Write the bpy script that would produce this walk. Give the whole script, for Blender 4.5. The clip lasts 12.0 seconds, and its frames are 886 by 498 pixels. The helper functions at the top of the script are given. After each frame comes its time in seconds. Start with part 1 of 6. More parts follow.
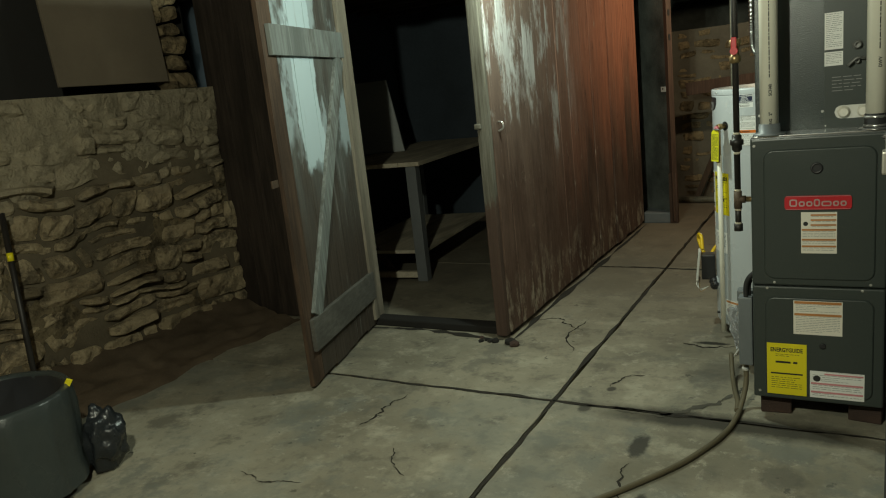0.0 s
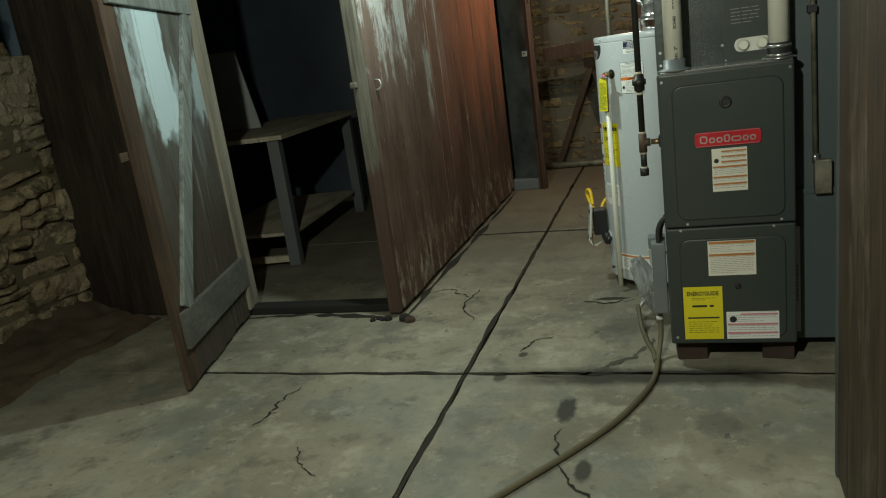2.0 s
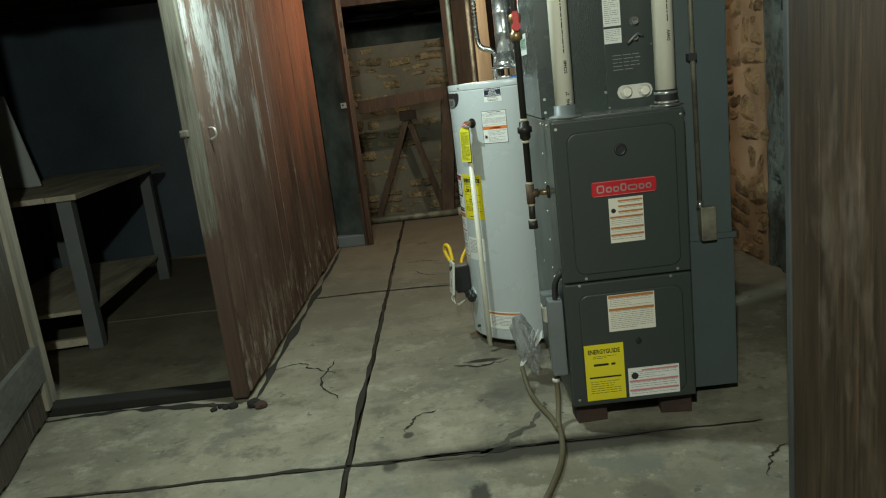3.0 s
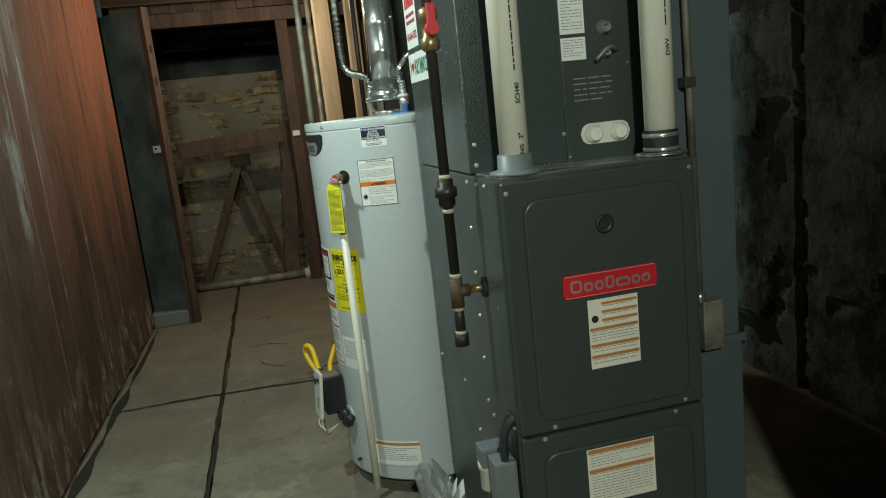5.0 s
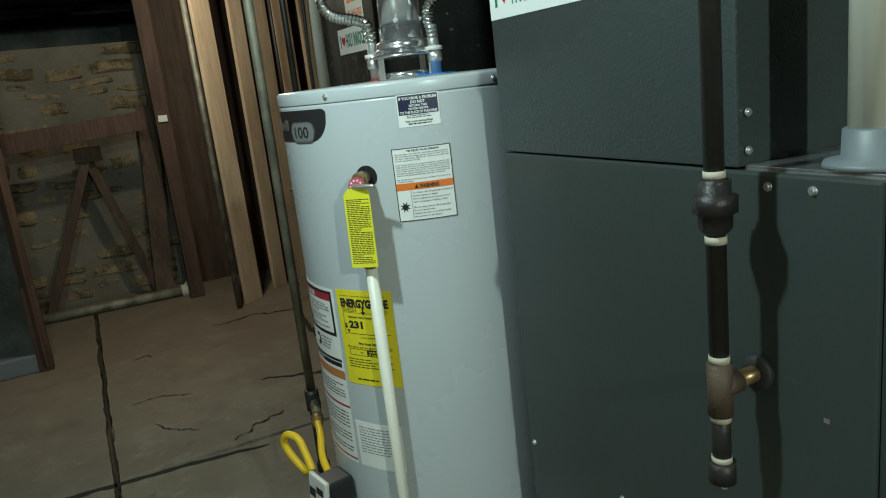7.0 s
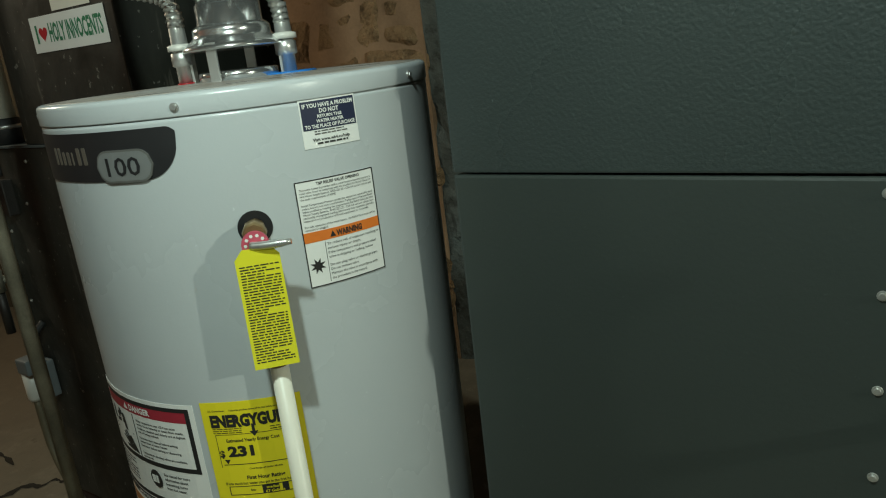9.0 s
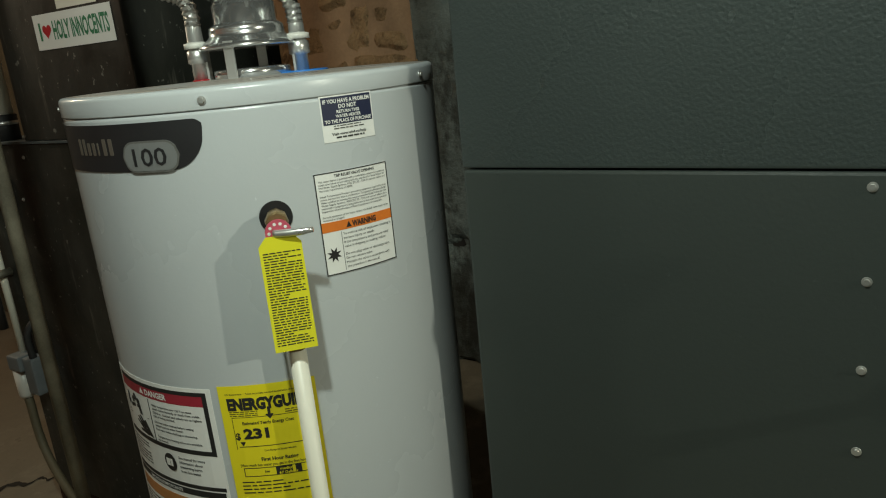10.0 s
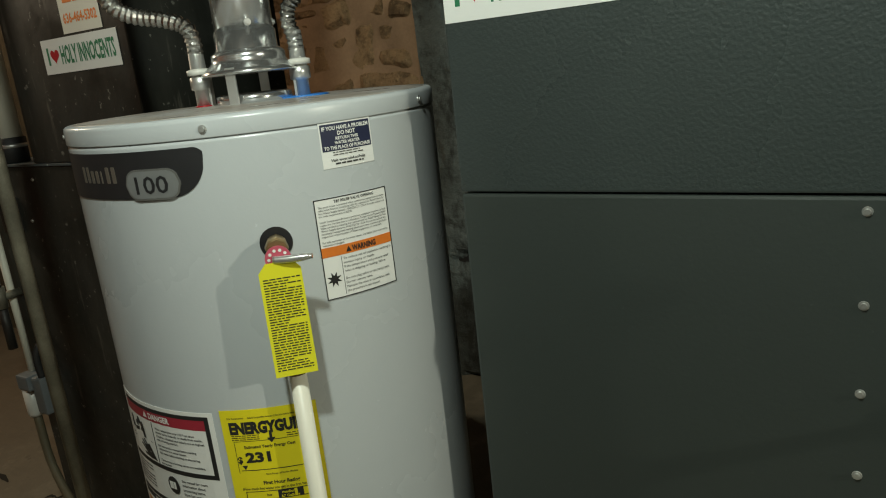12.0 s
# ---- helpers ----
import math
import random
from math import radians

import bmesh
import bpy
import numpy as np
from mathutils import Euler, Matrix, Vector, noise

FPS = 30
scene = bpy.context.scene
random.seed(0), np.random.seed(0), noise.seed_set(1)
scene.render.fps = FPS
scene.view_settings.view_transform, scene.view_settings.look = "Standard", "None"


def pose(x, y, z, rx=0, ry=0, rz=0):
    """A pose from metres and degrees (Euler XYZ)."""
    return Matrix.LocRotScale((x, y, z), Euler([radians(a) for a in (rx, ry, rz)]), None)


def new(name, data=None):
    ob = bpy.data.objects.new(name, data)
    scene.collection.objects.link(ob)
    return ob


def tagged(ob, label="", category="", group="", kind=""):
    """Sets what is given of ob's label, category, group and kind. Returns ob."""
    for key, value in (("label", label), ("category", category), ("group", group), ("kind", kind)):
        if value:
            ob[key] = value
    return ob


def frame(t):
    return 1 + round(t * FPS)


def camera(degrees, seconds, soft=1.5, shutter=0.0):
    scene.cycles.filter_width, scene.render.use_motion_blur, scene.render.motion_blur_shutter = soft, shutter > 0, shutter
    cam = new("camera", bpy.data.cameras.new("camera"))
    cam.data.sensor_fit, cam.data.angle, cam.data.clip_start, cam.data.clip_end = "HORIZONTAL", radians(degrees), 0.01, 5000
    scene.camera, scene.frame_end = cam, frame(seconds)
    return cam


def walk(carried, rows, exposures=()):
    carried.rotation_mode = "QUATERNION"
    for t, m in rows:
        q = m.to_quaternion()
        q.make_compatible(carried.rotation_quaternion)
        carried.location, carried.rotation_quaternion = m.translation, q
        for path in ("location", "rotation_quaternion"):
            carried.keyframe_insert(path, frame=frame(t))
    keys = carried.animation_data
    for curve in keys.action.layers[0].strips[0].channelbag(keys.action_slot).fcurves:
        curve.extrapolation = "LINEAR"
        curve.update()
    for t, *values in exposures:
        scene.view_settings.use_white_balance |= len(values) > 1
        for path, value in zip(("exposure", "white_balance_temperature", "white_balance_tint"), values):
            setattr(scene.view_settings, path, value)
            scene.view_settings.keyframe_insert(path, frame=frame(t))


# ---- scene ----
cam = camera(62.5, 12.0, 1.1)
METRES, EYE, TILT, LEAN, TURN = 3.75, 1.383, 0.0, 0.0, 30.1
ROWS = [
    (0.0, 0.0, 0.0, 0.0, -1.34, -12.36, 6.11),
    (0.5, 0.0038, -0.0009, -0.0015, -5.57, -13.17, 5.62),
    (1.0, 0.0006, 0.001, -0.0053, -6.79, -14.72, 5.63),
    (1.5, -0.0174, 0.018, -0.0169, -8.28, -15.21, 6.69),
    (2.0, -0.0455, 0.0804, -0.0354, -13.8, -14.79, 7.62),
    (2.5, -0.0717, 0.1345, -0.0383, -24.08, -13.05, 6.29),
    (3.0, -0.0956, 0.2021, -0.0375, -30.74, -12.61, 6.6),
    (5.0, 0.0226, 0.445, -0.0378, -43.86, -10.91, 6.1),
    (5.5, 0.0195, 0.4693, -0.0364, -46.65, -11.27, 6.14),
    (6.0, 0.0121, 0.5285, -0.0387, -48.71, -11.99, 6.64),
    (6.5, 0.0448, 0.6124, -0.0406, -51.94, -12.82, 6.44),
    (8.5, 0.1581, 0.8528, -0.03, -79.42, -14.9, 7.3),
    (9.0, 0.1451, 0.8571, -0.0323, -86.87, -15.92, 6.44),
    (9.5, 0.1332, 0.8653, -0.0331, -88.78, -15.81, 5.76),
    (10.0, 0.1303, 0.8696, -0.0334, -88.67, -15.48, 5.46),
    (10.5, 0.1306, 0.8706, -0.0311, -88.39, -15.08, 5.2),
    (11.0, 0.1324, 0.8684, -0.0303, -88.21, -14.54, 5.15),
    (11.5, 0.1294, 0.8682, -0.0282, -88.11, -14.35, 5.54),
    (12.0, 0.1299, 0.8652, -0.0289, -88.03, -14.54, 6.07),
]
EXPOSURES = [(0.0, 0.1, 6900, 4), (1.5, 0.1, 6600, 6), (3.0, 0.4, 6250, 4), (5.5, 0.28, 6100, 2), (6.5, 0.28, 5750, 1), (8.5, 0.05, 6000, 0), (9.5, 0.0, 6700, 8), (12.0, 0.0, 6900, 12)]
walk(cam, [(t, pose(0, 0, EYE, TILT, LEAN, TURN) @ pose(METRES * x, METRES * y, METRES * z, 90 + pitch, roll, yaw)) for t, x, y, z, yaw, pitch, roll in ROWS], EXPOSURES)


# ---------- light ----------
world = bpy.data.worlds.new("cellar")
world.use_nodes = True
world.node_tree.nodes["Background"].inputs[0].default_value = (0.30, 0.42, 0.60, 1)
world.node_tree.nodes["Background"].inputs[1].default_value = 0.02
scene.world = world


def bulb_light(name, x, y, z, watts, colour, radius=0.035):
    data = bpy.data.lights.new(name, "POINT")
    data.energy, data.color, data.shadow_soft_size = watts, colour, radius
    ob = new(name, data)
    ob.location = (x, y, z)
    return ob


BULBS = ((-1.22, 3.24), (-0.50, 6.18), (-0.82, 0.22))
bulb_light("bulb_light_near", *BULBS[0], 2.05, 50, (0.84, 1.0, 0.92))
bulb_light("bulb_light_far", *BULBS[1], 2.05, 31, (1.0, 0.86, 0.64))
bulb_light("bulb_light_start", *BULBS[2], 2.10, 128, (0.95, 1.0, 0.84))

# ---------- materials ----------


class Nodes:
    """Short hand for building a node material."""

    def __init__(self, name):
        self.m = bpy.data.materials.new(name)
        self.m.use_nodes = True
        self.t = self.m.node_tree
        self.b = self.t.nodes["Principled BSDF"]
        self.pos = self.t.nodes.new("ShaderNodeNewGeometry").outputs["Position"]
        self.rand = self.t.nodes.new("ShaderNodeObjectInfo").outputs["Random"]

    def put(self, sock, v):
        if hasattr(v, "is_output"):
            self.t.links.new(v, sock)
        else:
            sock.default_value = v

    def noise(self, scale, detail=5, rough=0.55, stretch=None, offset=None, coord=None):
        n = self.t.nodes.new("ShaderNodeTexNoise")
        n.inputs["Scale"].default_value, n.inputs["Detail"].default_value, n.inputs["Roughness"].default_value = scale, detail, rough
        c = coord or self.pos
        if stretch:
            mp = self.t.nodes.new("ShaderNodeMapping")
            mp.inputs["Scale"].default_value = stretch
            self.t.links.new(c, mp.inputs["Vector"])
            c = mp.outputs[0]
        if offset is not None:
            ad = self.t.nodes.new("ShaderNodeVectorMath")
            self.t.links.new(c, ad.inputs[0])
            cm = self.t.nodes.new("ShaderNodeCombineXYZ")
            sc = self.math("MULTIPLY", offset, 37.0)
            for k in range(3):
                self.t.links.new(sc, cm.inputs[k])
            self.t.links.new(cm.outputs[0], ad.inputs[1])
            c = ad.outputs[0]
        self.t.links.new(c, n.inputs["Vector"])
        return n.outputs[0]

    def voronoi(self, scale, feature="F1", stretch=None):
        n = self.t.nodes.new("ShaderNodeTexVoronoi")
        n.feature = feature
        n.inputs["Scale"].default_value = scale
        c = self.pos
        if stretch:
            mp = self.t.nodes.new("ShaderNodeMapping")
            mp.inputs["Scale"].default_value = stretch
            self.t.links.new(c, mp.inputs["Vector"])
            c = mp.outputs[0]
        self.t.links.new(c, n.inputs["Vector"])
        return n.outputs["Distance"]

    def axis(self, k):
        s = self.t.nodes.new("ShaderNodeSeparateXYZ")
        self.t.links.new(self.pos, s.inputs[0])
        return s.outputs[k]

    def math(self, op, a, b=0.0, clamp=False):
        n = self.t.nodes.new("ShaderNodeMath")
        n.operation, n.use_clamp = op, clamp
        self.put(n.inputs[0], a), self.put(n.inputs[1], b)
        return n.outputs[0]

    def range(self, v, lo, hi, a=0.0, b=1.0):
        n = self.t.nodes.new("ShaderNodeMapRange")
        self.put(n.inputs[0], v)
        for k, x in enumerate((lo, hi, a, b)):
            n.inputs[1 + k].default_value = x
        return n.outputs[0]

    def mix(self, f, a, b):
        n = self.t.nodes.new("ShaderNodeMix")
        n.data_type = "RGBA"
        self.put(n.inputs[0], f)
        self.put(n.inputs[6], a if hasattr(a, "is_output") else (*a, 1))
        self.put(n.inputs[7], b if hasattr(b, "is_output") else (*b, 1))
        return n.outputs[2]

    def bump(self, h, strength=0.3, dist=0.01, prev=None):
        n = self.t.nodes.new("ShaderNodeBump")
        n.inputs["Strength"].default_value, n.inputs["Distance"].default_value = strength, dist
        self.t.links.new(h, n.inputs["Height"])
        if prev:
            self.t.links.new(prev, n.inputs["Normal"])
        return n.outputs[0]

    def done(self, colour, rough=0.6, metal=0.0, normal=None, spec=0.5):
        self.put(self.b.inputs["Base Color"], colour if hasattr(colour, "is_output") else (*colour, 1))
        self.put(self.b.inputs["Roughness"], rough)
        self.put(self.b.inputs["Metallic"], metal)
        self.b.inputs["Specular IOR Level"].default_value = spec
        if normal:
            self.t.links.new(normal, self.b.inputs["Normal"])
        return self.m


def plain(name, colour, rough=0.5, metal=0.0, vary=0.25, scale=14, bump=0.0, spec=0.5):
    """A nearly even finish with dirt and grain at two scales."""
    n = Nodes(name)
    big, fine = n.noise(scale * 0.25, 4), n.noise(scale * 6, 3)
    f = n.math("ADD", n.math("MULTIPLY", n.range(big, 0.3, 0.7), 0.7), n.math("MULTIPLY", fine, 0.3))
    dark = tuple(c * (1 - vary) for c in colour)
    lite = tuple(min(1, c * (1 + vary * 0.5)) for c in colour)
    nrm = n.bump(n.noise(scale * 8, 3), bump, 0.004) if bump else None
    return n.done(n.mix(f, dark, lite), n.range(big, 0.3, 0.7, max(0.05, rough - 0.08), min(1, rough + 0.1)), metal, nrm, spec)


def concrete_mat():
    n = Nodes("worn_concrete")
    big, mid, fine, grit = n.noise(0.9, 6, 0.6), n.noise(4.5, 6, 0.65), n.noise(22, 5, 0.7), n.noise(160, 2)
    c = n.mix(n.range(big, 0.40, 0.60), (0.20, 0.182, 0.135), (0.33, 0.30, 0.225))
    c = n.mix(n.range(mid, 0.53, 0.64, 0, 0.8), c, (0.40, 0.37, 0.285))
    c = n.mix(n.range(mid, 0.46, 0.36, 0.0, 0.8), c, (0.14, 0.128, 0.10))
    c = n.mix(n.range(n.noise(2.6, 7, 0.72), 0.54, 0.62, 0, 0.6), c, (0.135, 0.132, 0.112))
    c = n.mix(n.range(n.noise(8, 8, 0.8), 0.57, 0.64, 0, 0.6), c, (0.45, 0.42, 0.335))
    c = n.mix(n.range(n.noise(13, 4, 0.6), 0.66, 0.70, 0, 0.75), c, (0.07, 0.066, 0.056))
    c = n.mix(n.range(fine, 0.54, 0.66, 0.0, 0.45), c, (0.16, 0.145, 0.11))
    c = n.mix(n.range(grit, 0.62, 0.75, 0.0, 0.4), c, (0.14, 0.13, 0.1))
    x, y = n.axis(0), n.axis(1)
    blot = n.noise(6, 6, 0.7)
    # ragged dark band along the cross joint in front of the furnace
    joint_band = n.math("ADD", n.math("MULTIPLY", n.math("ABSOLUTE", n.math("SUBTRACT", y, 2.765)), 1.0), n.math("MULTIPLY", blot, 0.10))
    run = n.math("MULTIPLY", n.range(x, -1.1, -0.65), n.range(x, 0.12, -0.05))
    c = n.mix(n.math("MULTIPLY", n.range(n.noise(1.3, 5, 0.65), 0.47, 0.58, 0, 0.45), n.range(y, 3.0, 2.6)), c, (0.22, 0.235, 0.205))
    # dimmer light past the furnace is mixed into the slab colour along y
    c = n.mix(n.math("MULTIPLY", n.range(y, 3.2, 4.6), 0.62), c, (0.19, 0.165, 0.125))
    c = n.mix(n.math("MULTIPLY", n.range(joint_band, 0.145, 0.090, 0, 0.92), run), c, (0.045, 0.041, 0.032))
    edge = n.math("MULTIPLY", n.noise(38, 4, 0.7), 0.9)
    for x0, y0, rx, ry, much, tone in ((-0.695, 2.50, 0.036, 0.10, 0.9, 0.05), (-0.60, 2.12, 0.028, 0.065, 0.9, 0.05), (-0.20, 2.42, 0.075, 0.085, 0.6, 0.10), (-0.935, 2.97, 0.022, 0.026, 0.9, 0.05), (-0.61, 3.63, 0.09, 0.022, 0.95, 0.03), (-0.99, 2.76, 0.03, 0.05, 0.8, 0.05), (0.13, 2.25, 0.016, 0.08, 0.9, 0.04), (0.10, 6.75, 0.10, 0.06, 0.6, 0.06), (-0.52, 3.30, 0.10, 0.16, 0.5, 0.10)):
        dx, dy = n.math("DIVIDE", n.math("SUBTRACT", x, x0), rx), n.math("DIVIDE", n.math("SUBTRACT", y, y0), ry)
        d = n.math("ADD", n.math("SQRT", n.math("ADD", n.math("MULTIPLY", dx, dx), n.math("MULTIPLY", dy, dy))), edge)
        c = n.mix(n.range(d, 1.55, 1.15, 0, much), c, (tone, tone * 0.93, tone * 0.78))
    # far end tinted darker and browner still, standing in for its weaker light
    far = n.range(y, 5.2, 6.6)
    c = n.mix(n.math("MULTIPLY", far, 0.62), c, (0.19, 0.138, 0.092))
    h = n.math("ADD", n.math("MULTIPLY", mid, 1.0), n.math("MULTIPLY", fine, 0.35))
    nb = n.bump(grit, 0.25, 0.002, n.bump(h, 0.35, 0.012))
    return n.done(c, n.range(mid, 0.3, 0.7, 0.62, 0.9), 0, nb, 0.35)


def stone_mat(name="rubble_limestone", tint=(1, 1, 1), parged=None):
    """Quarried rubble; parged gives the height above which old lime render is smeared over it."""
    n = Nodes(name)
    big, mid, fine = n.noise(2.2, 5, 0.6), n.noise(9, 7, 0.68), n.noise(45, 5, 0.7)
    t = lambda c: tuple(a * b for a, b in zip(c, tint))
    c = n.mix(n.range(big, 0.35, 0.68), t((0.25, 0.195, 0.125)), t((0.47, 0.385, 0.26)))
    c = n.mix(n.math("MULTIPLY", n.rand, 0.55), c, t((0.31, 0.245, 0.16)))
    c = n.mix(n.range(mid, 0.50, 0.34, 0.0, 0.85), c, t((0.07, 0.057, 0.042)))
    c = n.mix(n.range(n.noise(3.2, 7, 0.72), 0.50, 0.40, 0.0, 0.75), c, t((0.085, 0.07, 0.048)))
    c = n.mix(n.range(fine, 0.58, 0.75, 0, 0.6), c, t((0.53, 0.46, 0.335)))
    if parged:
        lime = n.range(n.math("ADD", n.axis(2), n.math("MULTIPLY", n.noise(4, 6, 0.7), 0.7)), parged + 0.30, parged + 0.45, 0, 0.75)
        c = n.mix(lime, c, n.mix(mid, (0.33, 0.28, 0.19), (0.60, 0.52, 0.38)))
    nb = n.bump(fine, 0.8, 0.016, n.bump(mid, 1.0, 0.07))
    return n.done(c, 0.93, 0, nb, 0.2)


def parge_mat():
    """Sooty grey render, blackened in patches."""
    n = Nodes("sooty_grey_render")
    big, mid, fine = n.noise(1.7, 6, 0.65), n.noise(7, 7, 0.7), n.noise(40, 5, 0.7)
    c = n.mix(n.range(big, 0.36, 0.64), (0.085, 0.102, 0.098), (0.20, 0.232, 0.222))
    c = n.mix(n.range(mid, 0.50, 0.38, 0, 0.85), c, (0.055, 0.058, 0.052))
    c = n.mix(n.range(n.noise(2.6, 7, 0.75, (1, 1, 0.5)), 0.50, 0.42, 0, 0.9), c, (0.05, 0.052, 0.047))
    c = n.mix(n.range(n.noise(3.3, 5, 0.6), 0.60, 0.70, 0, 0.5), c, (0.30, 0.25, 0.17))
    return n.done(c, 0.95, 0, n.bump(fine, 0.5, 0.01, n.bump(mid, 0.8, 0.04)), 0.15)


def wood_mat(name, dark, lite, along="z", grain=60, rough=0.75, worn=None, spec=0.3):
    """Sawn timber: streaks along one axis, each piece a little different."""
    n = Nodes(name)
    s = {"x": (0.06, 1, 1), "y": (1, 0.06, 1), "z": (1, 1, 0.06)}[along]
    streak = n.noise(grain, 5, 0.65, s, n.rand)
    wide = n.noise(7, 4, 0.6, {"x": (0.25, 1, 1), "y": (1, 0.25, 1), "z": (1, 1, 0.25)}[along], n.rand)
    c = n.mix(n.range(streak, 0.32, 0.68), dark, lite)
    c = n.mix(n.range(wide, 0.55, 0.35, 0, 0.65), c, tuple(v * 0.45 for v in dark))
    c = n.mix(n.math("MULTIPLY", n.rand, 0.45), c, tuple((a + b) * 0.36 for a, b in zip(dark, lite)))
    if worn:
        c = n.mix(n.range(n.noise(3.5, 5, 0.7, (1, 1, 0.35)), 0.56, 0.66, 0, 0.8), c, worn)
    nb = n.bump(streak, 0.4, 0.004)
    return n.done(c, rough, 0, nb, spec)


def partition_mat():
    """Old boards: worn whitewash near the doorway, redder high up further on, salt bloom at the foot."""
    n = Nodes("old_partition_boards")
    streak = n.noise(55, 5, 0.65, (1, 1, 0.05), n.rand)
    wide = n.noise(5, 5, 0.65, (1, 1, 0.22), n.rand)
    blot = n.noise(4.5, 7, 0.68, (1, 1, 0.42), n.rand)
    y, z = n.axis(1), n.axis(2)
    base = n.mix(n.range(streak, 0.3, 0.7), (0.046, 0.028, 0.021), (0.110, 0.068, 0.050))
    base = n.mix(n.range(blot, 0.42, 0.62, 0, 0.7), base, (0.16, 0.104, 0.078))
    base = n.mix(n.math("MULTIPLY", n.rand, 0.35), base, (0.11, 0.060, 0.044))
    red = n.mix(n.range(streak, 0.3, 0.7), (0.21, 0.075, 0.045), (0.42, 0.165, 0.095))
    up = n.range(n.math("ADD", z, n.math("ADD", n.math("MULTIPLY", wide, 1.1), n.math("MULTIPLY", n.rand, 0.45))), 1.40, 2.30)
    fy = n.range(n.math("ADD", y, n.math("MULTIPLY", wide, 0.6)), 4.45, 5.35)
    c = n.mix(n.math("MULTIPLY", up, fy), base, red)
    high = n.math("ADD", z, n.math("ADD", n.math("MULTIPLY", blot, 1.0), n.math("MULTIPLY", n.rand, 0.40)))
    # near upper boards lightened in colour to make up for weak light on them
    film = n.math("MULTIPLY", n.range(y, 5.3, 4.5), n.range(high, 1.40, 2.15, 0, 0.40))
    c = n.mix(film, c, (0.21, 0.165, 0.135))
    wash = n.math("MULTIPLY", n.range(n.math("ADD", y, n.math("MULTIPLY", wide, 0.5)), 5.15, 4.75), n.range(high, 1.78, 1.98))
    wash = n.math("MULTIPLY", wash, n.range(n.noise(4.5, 7, 0.70, (1, 1, 0.34), n.rand), 0.50, 0.58))
    wash = n.math("MULTIPLY", wash, n.range(streak, 0.20, 0.5, 0.72, 1.0))
    c = n.mix(n.math("MULTIPLY", wash, 0.85), c, n.mix(n.range(streak, 0.35, 0.65), (0.38, 0.39, 0.38), (0.54, 0.55, 0.54)))
    chip = n.noise(22, 5, 0.75, (1, 1, 0.30))
    c = n.mix(n.range(chip, 0.62, 0.69, 0, 0.55), c, (0.33, 0.28, 0.22))
    c = n.mix(n.range(n.noise(30, 4, 0.7, (1, 1, 0.2)), 0.36, 0.30, 0, 0.8), c, (0.022, 0.016, 0.013))
    foot = n.math("MULTIPLY", n.range(n.math("SUBTRACT", z, n.math("MULTIPLY", n.noise(7, 4), 0.55)), 0.10, -0.12), n.range(n.noise(11, 6, 0.75, (1, 1, 0.45)), 0.50, 0.62))
    c = n.mix(n.math("MULTIPLY", foot, 0.75), c, (0.40, 0.35, 0.27))
    return n.done(c, n.range(wide, 0.3, 0.7, 0.65, 0.9), 0, n.bump(blot, 0.3, 0.02, n.bump(streak, 0.4, 0.004)), 0.2)


def door_mat():
    """Brown boards with pale blue-white paint left on the upper half."""
    n = Nodes("flaking_pale_door_paint")
    streak = n.noise(60, 5, 0.65, (1, 1, 0.05), n.rand)
    z = n.axis(2)
    base = n.mix(n.range(streak, 0.3, 0.7), (0.042, 0.033, 0.026), (0.095, 0.075, 0.058))
    patch = n.noise(3.2, 4, 0.55, (1, 1, 0.55))
    haze = n.math("MULTIPLY", n.range(z, 0.55, 1.25), n.range(n.noise(7, 6, 0.7, (1, 1, 0.25)), 0.42, 0.64, 0.12, 0.70))
    base = n.mix(haze, base, (0.16, 0.18, 0.17))
    paint = n.math("MULTIPLY", n.range(n.math("ADD", z, n.math("MULTIPLY", patch, 1.6)), 1.85, 2.0), n.range(n.noise(4.2, 5, 0.6, (1, 1, 0.5)), 0.47, 0.53))
    y = n.axis(1)
    ragged = n.math("MULTIPLY", n.noise(9, 5, 0.6, (1, 1, 0.4)), 0.34)
    big = n.math("MULTIPLY", n.range(n.math("ADD", n.math("ABSOLUTE", n.math("SUBTRACT", y, 2.985)), ragged), 0.315, 0.285), n.range(n.math("ADD", z, ragged), 1.22, 1.26))
    paint = n.math("MAXIMUM", n.math("MULTIPLY", paint, 0.55), big)
    c = n.mix(n.math("MULTIPLY", paint, 0.92), base, (0.52, 0.63, 0.66))
    c = n.mix(n.range(n.noise(20, 4, 0.7, (1, 1, 0.08)), 0.60, 0.70, 0, 0.5), c, (0.30, 0.31, 0.29))
    return n.done(c, 0.7, 0, n.bump(streak, 0.3, 0.003), 0.35)


def enamel_mat(name, colour, rough, peel=0.0, peel_scale=120, dirt=0.2, depth=0.0025):
    """Sprayed sheet metal: orange-peel relief, faint dirt."""
    n = Nodes(name)
    big, fine = n.noise(3, 5), n.noise(peel_scale, 3, 0.5)
    c = n.mix(n.range(big, 0.35, 0.7, 0, dirt), colour, tuple(v * 0.6 for v in colour))
    c = n.mix(n.range(n.noise(70, 4, 0.8), 0.68, 0.74, 0, 0.35), c, tuple(min(1, v * 1.8 + 0.03) for v in colour))
    return n.done(c, n.range(big, 0.3, 0.7, rough, rough + 0.12), 0, n.bump(fine, peel, depth) if peel else None, 0.5)


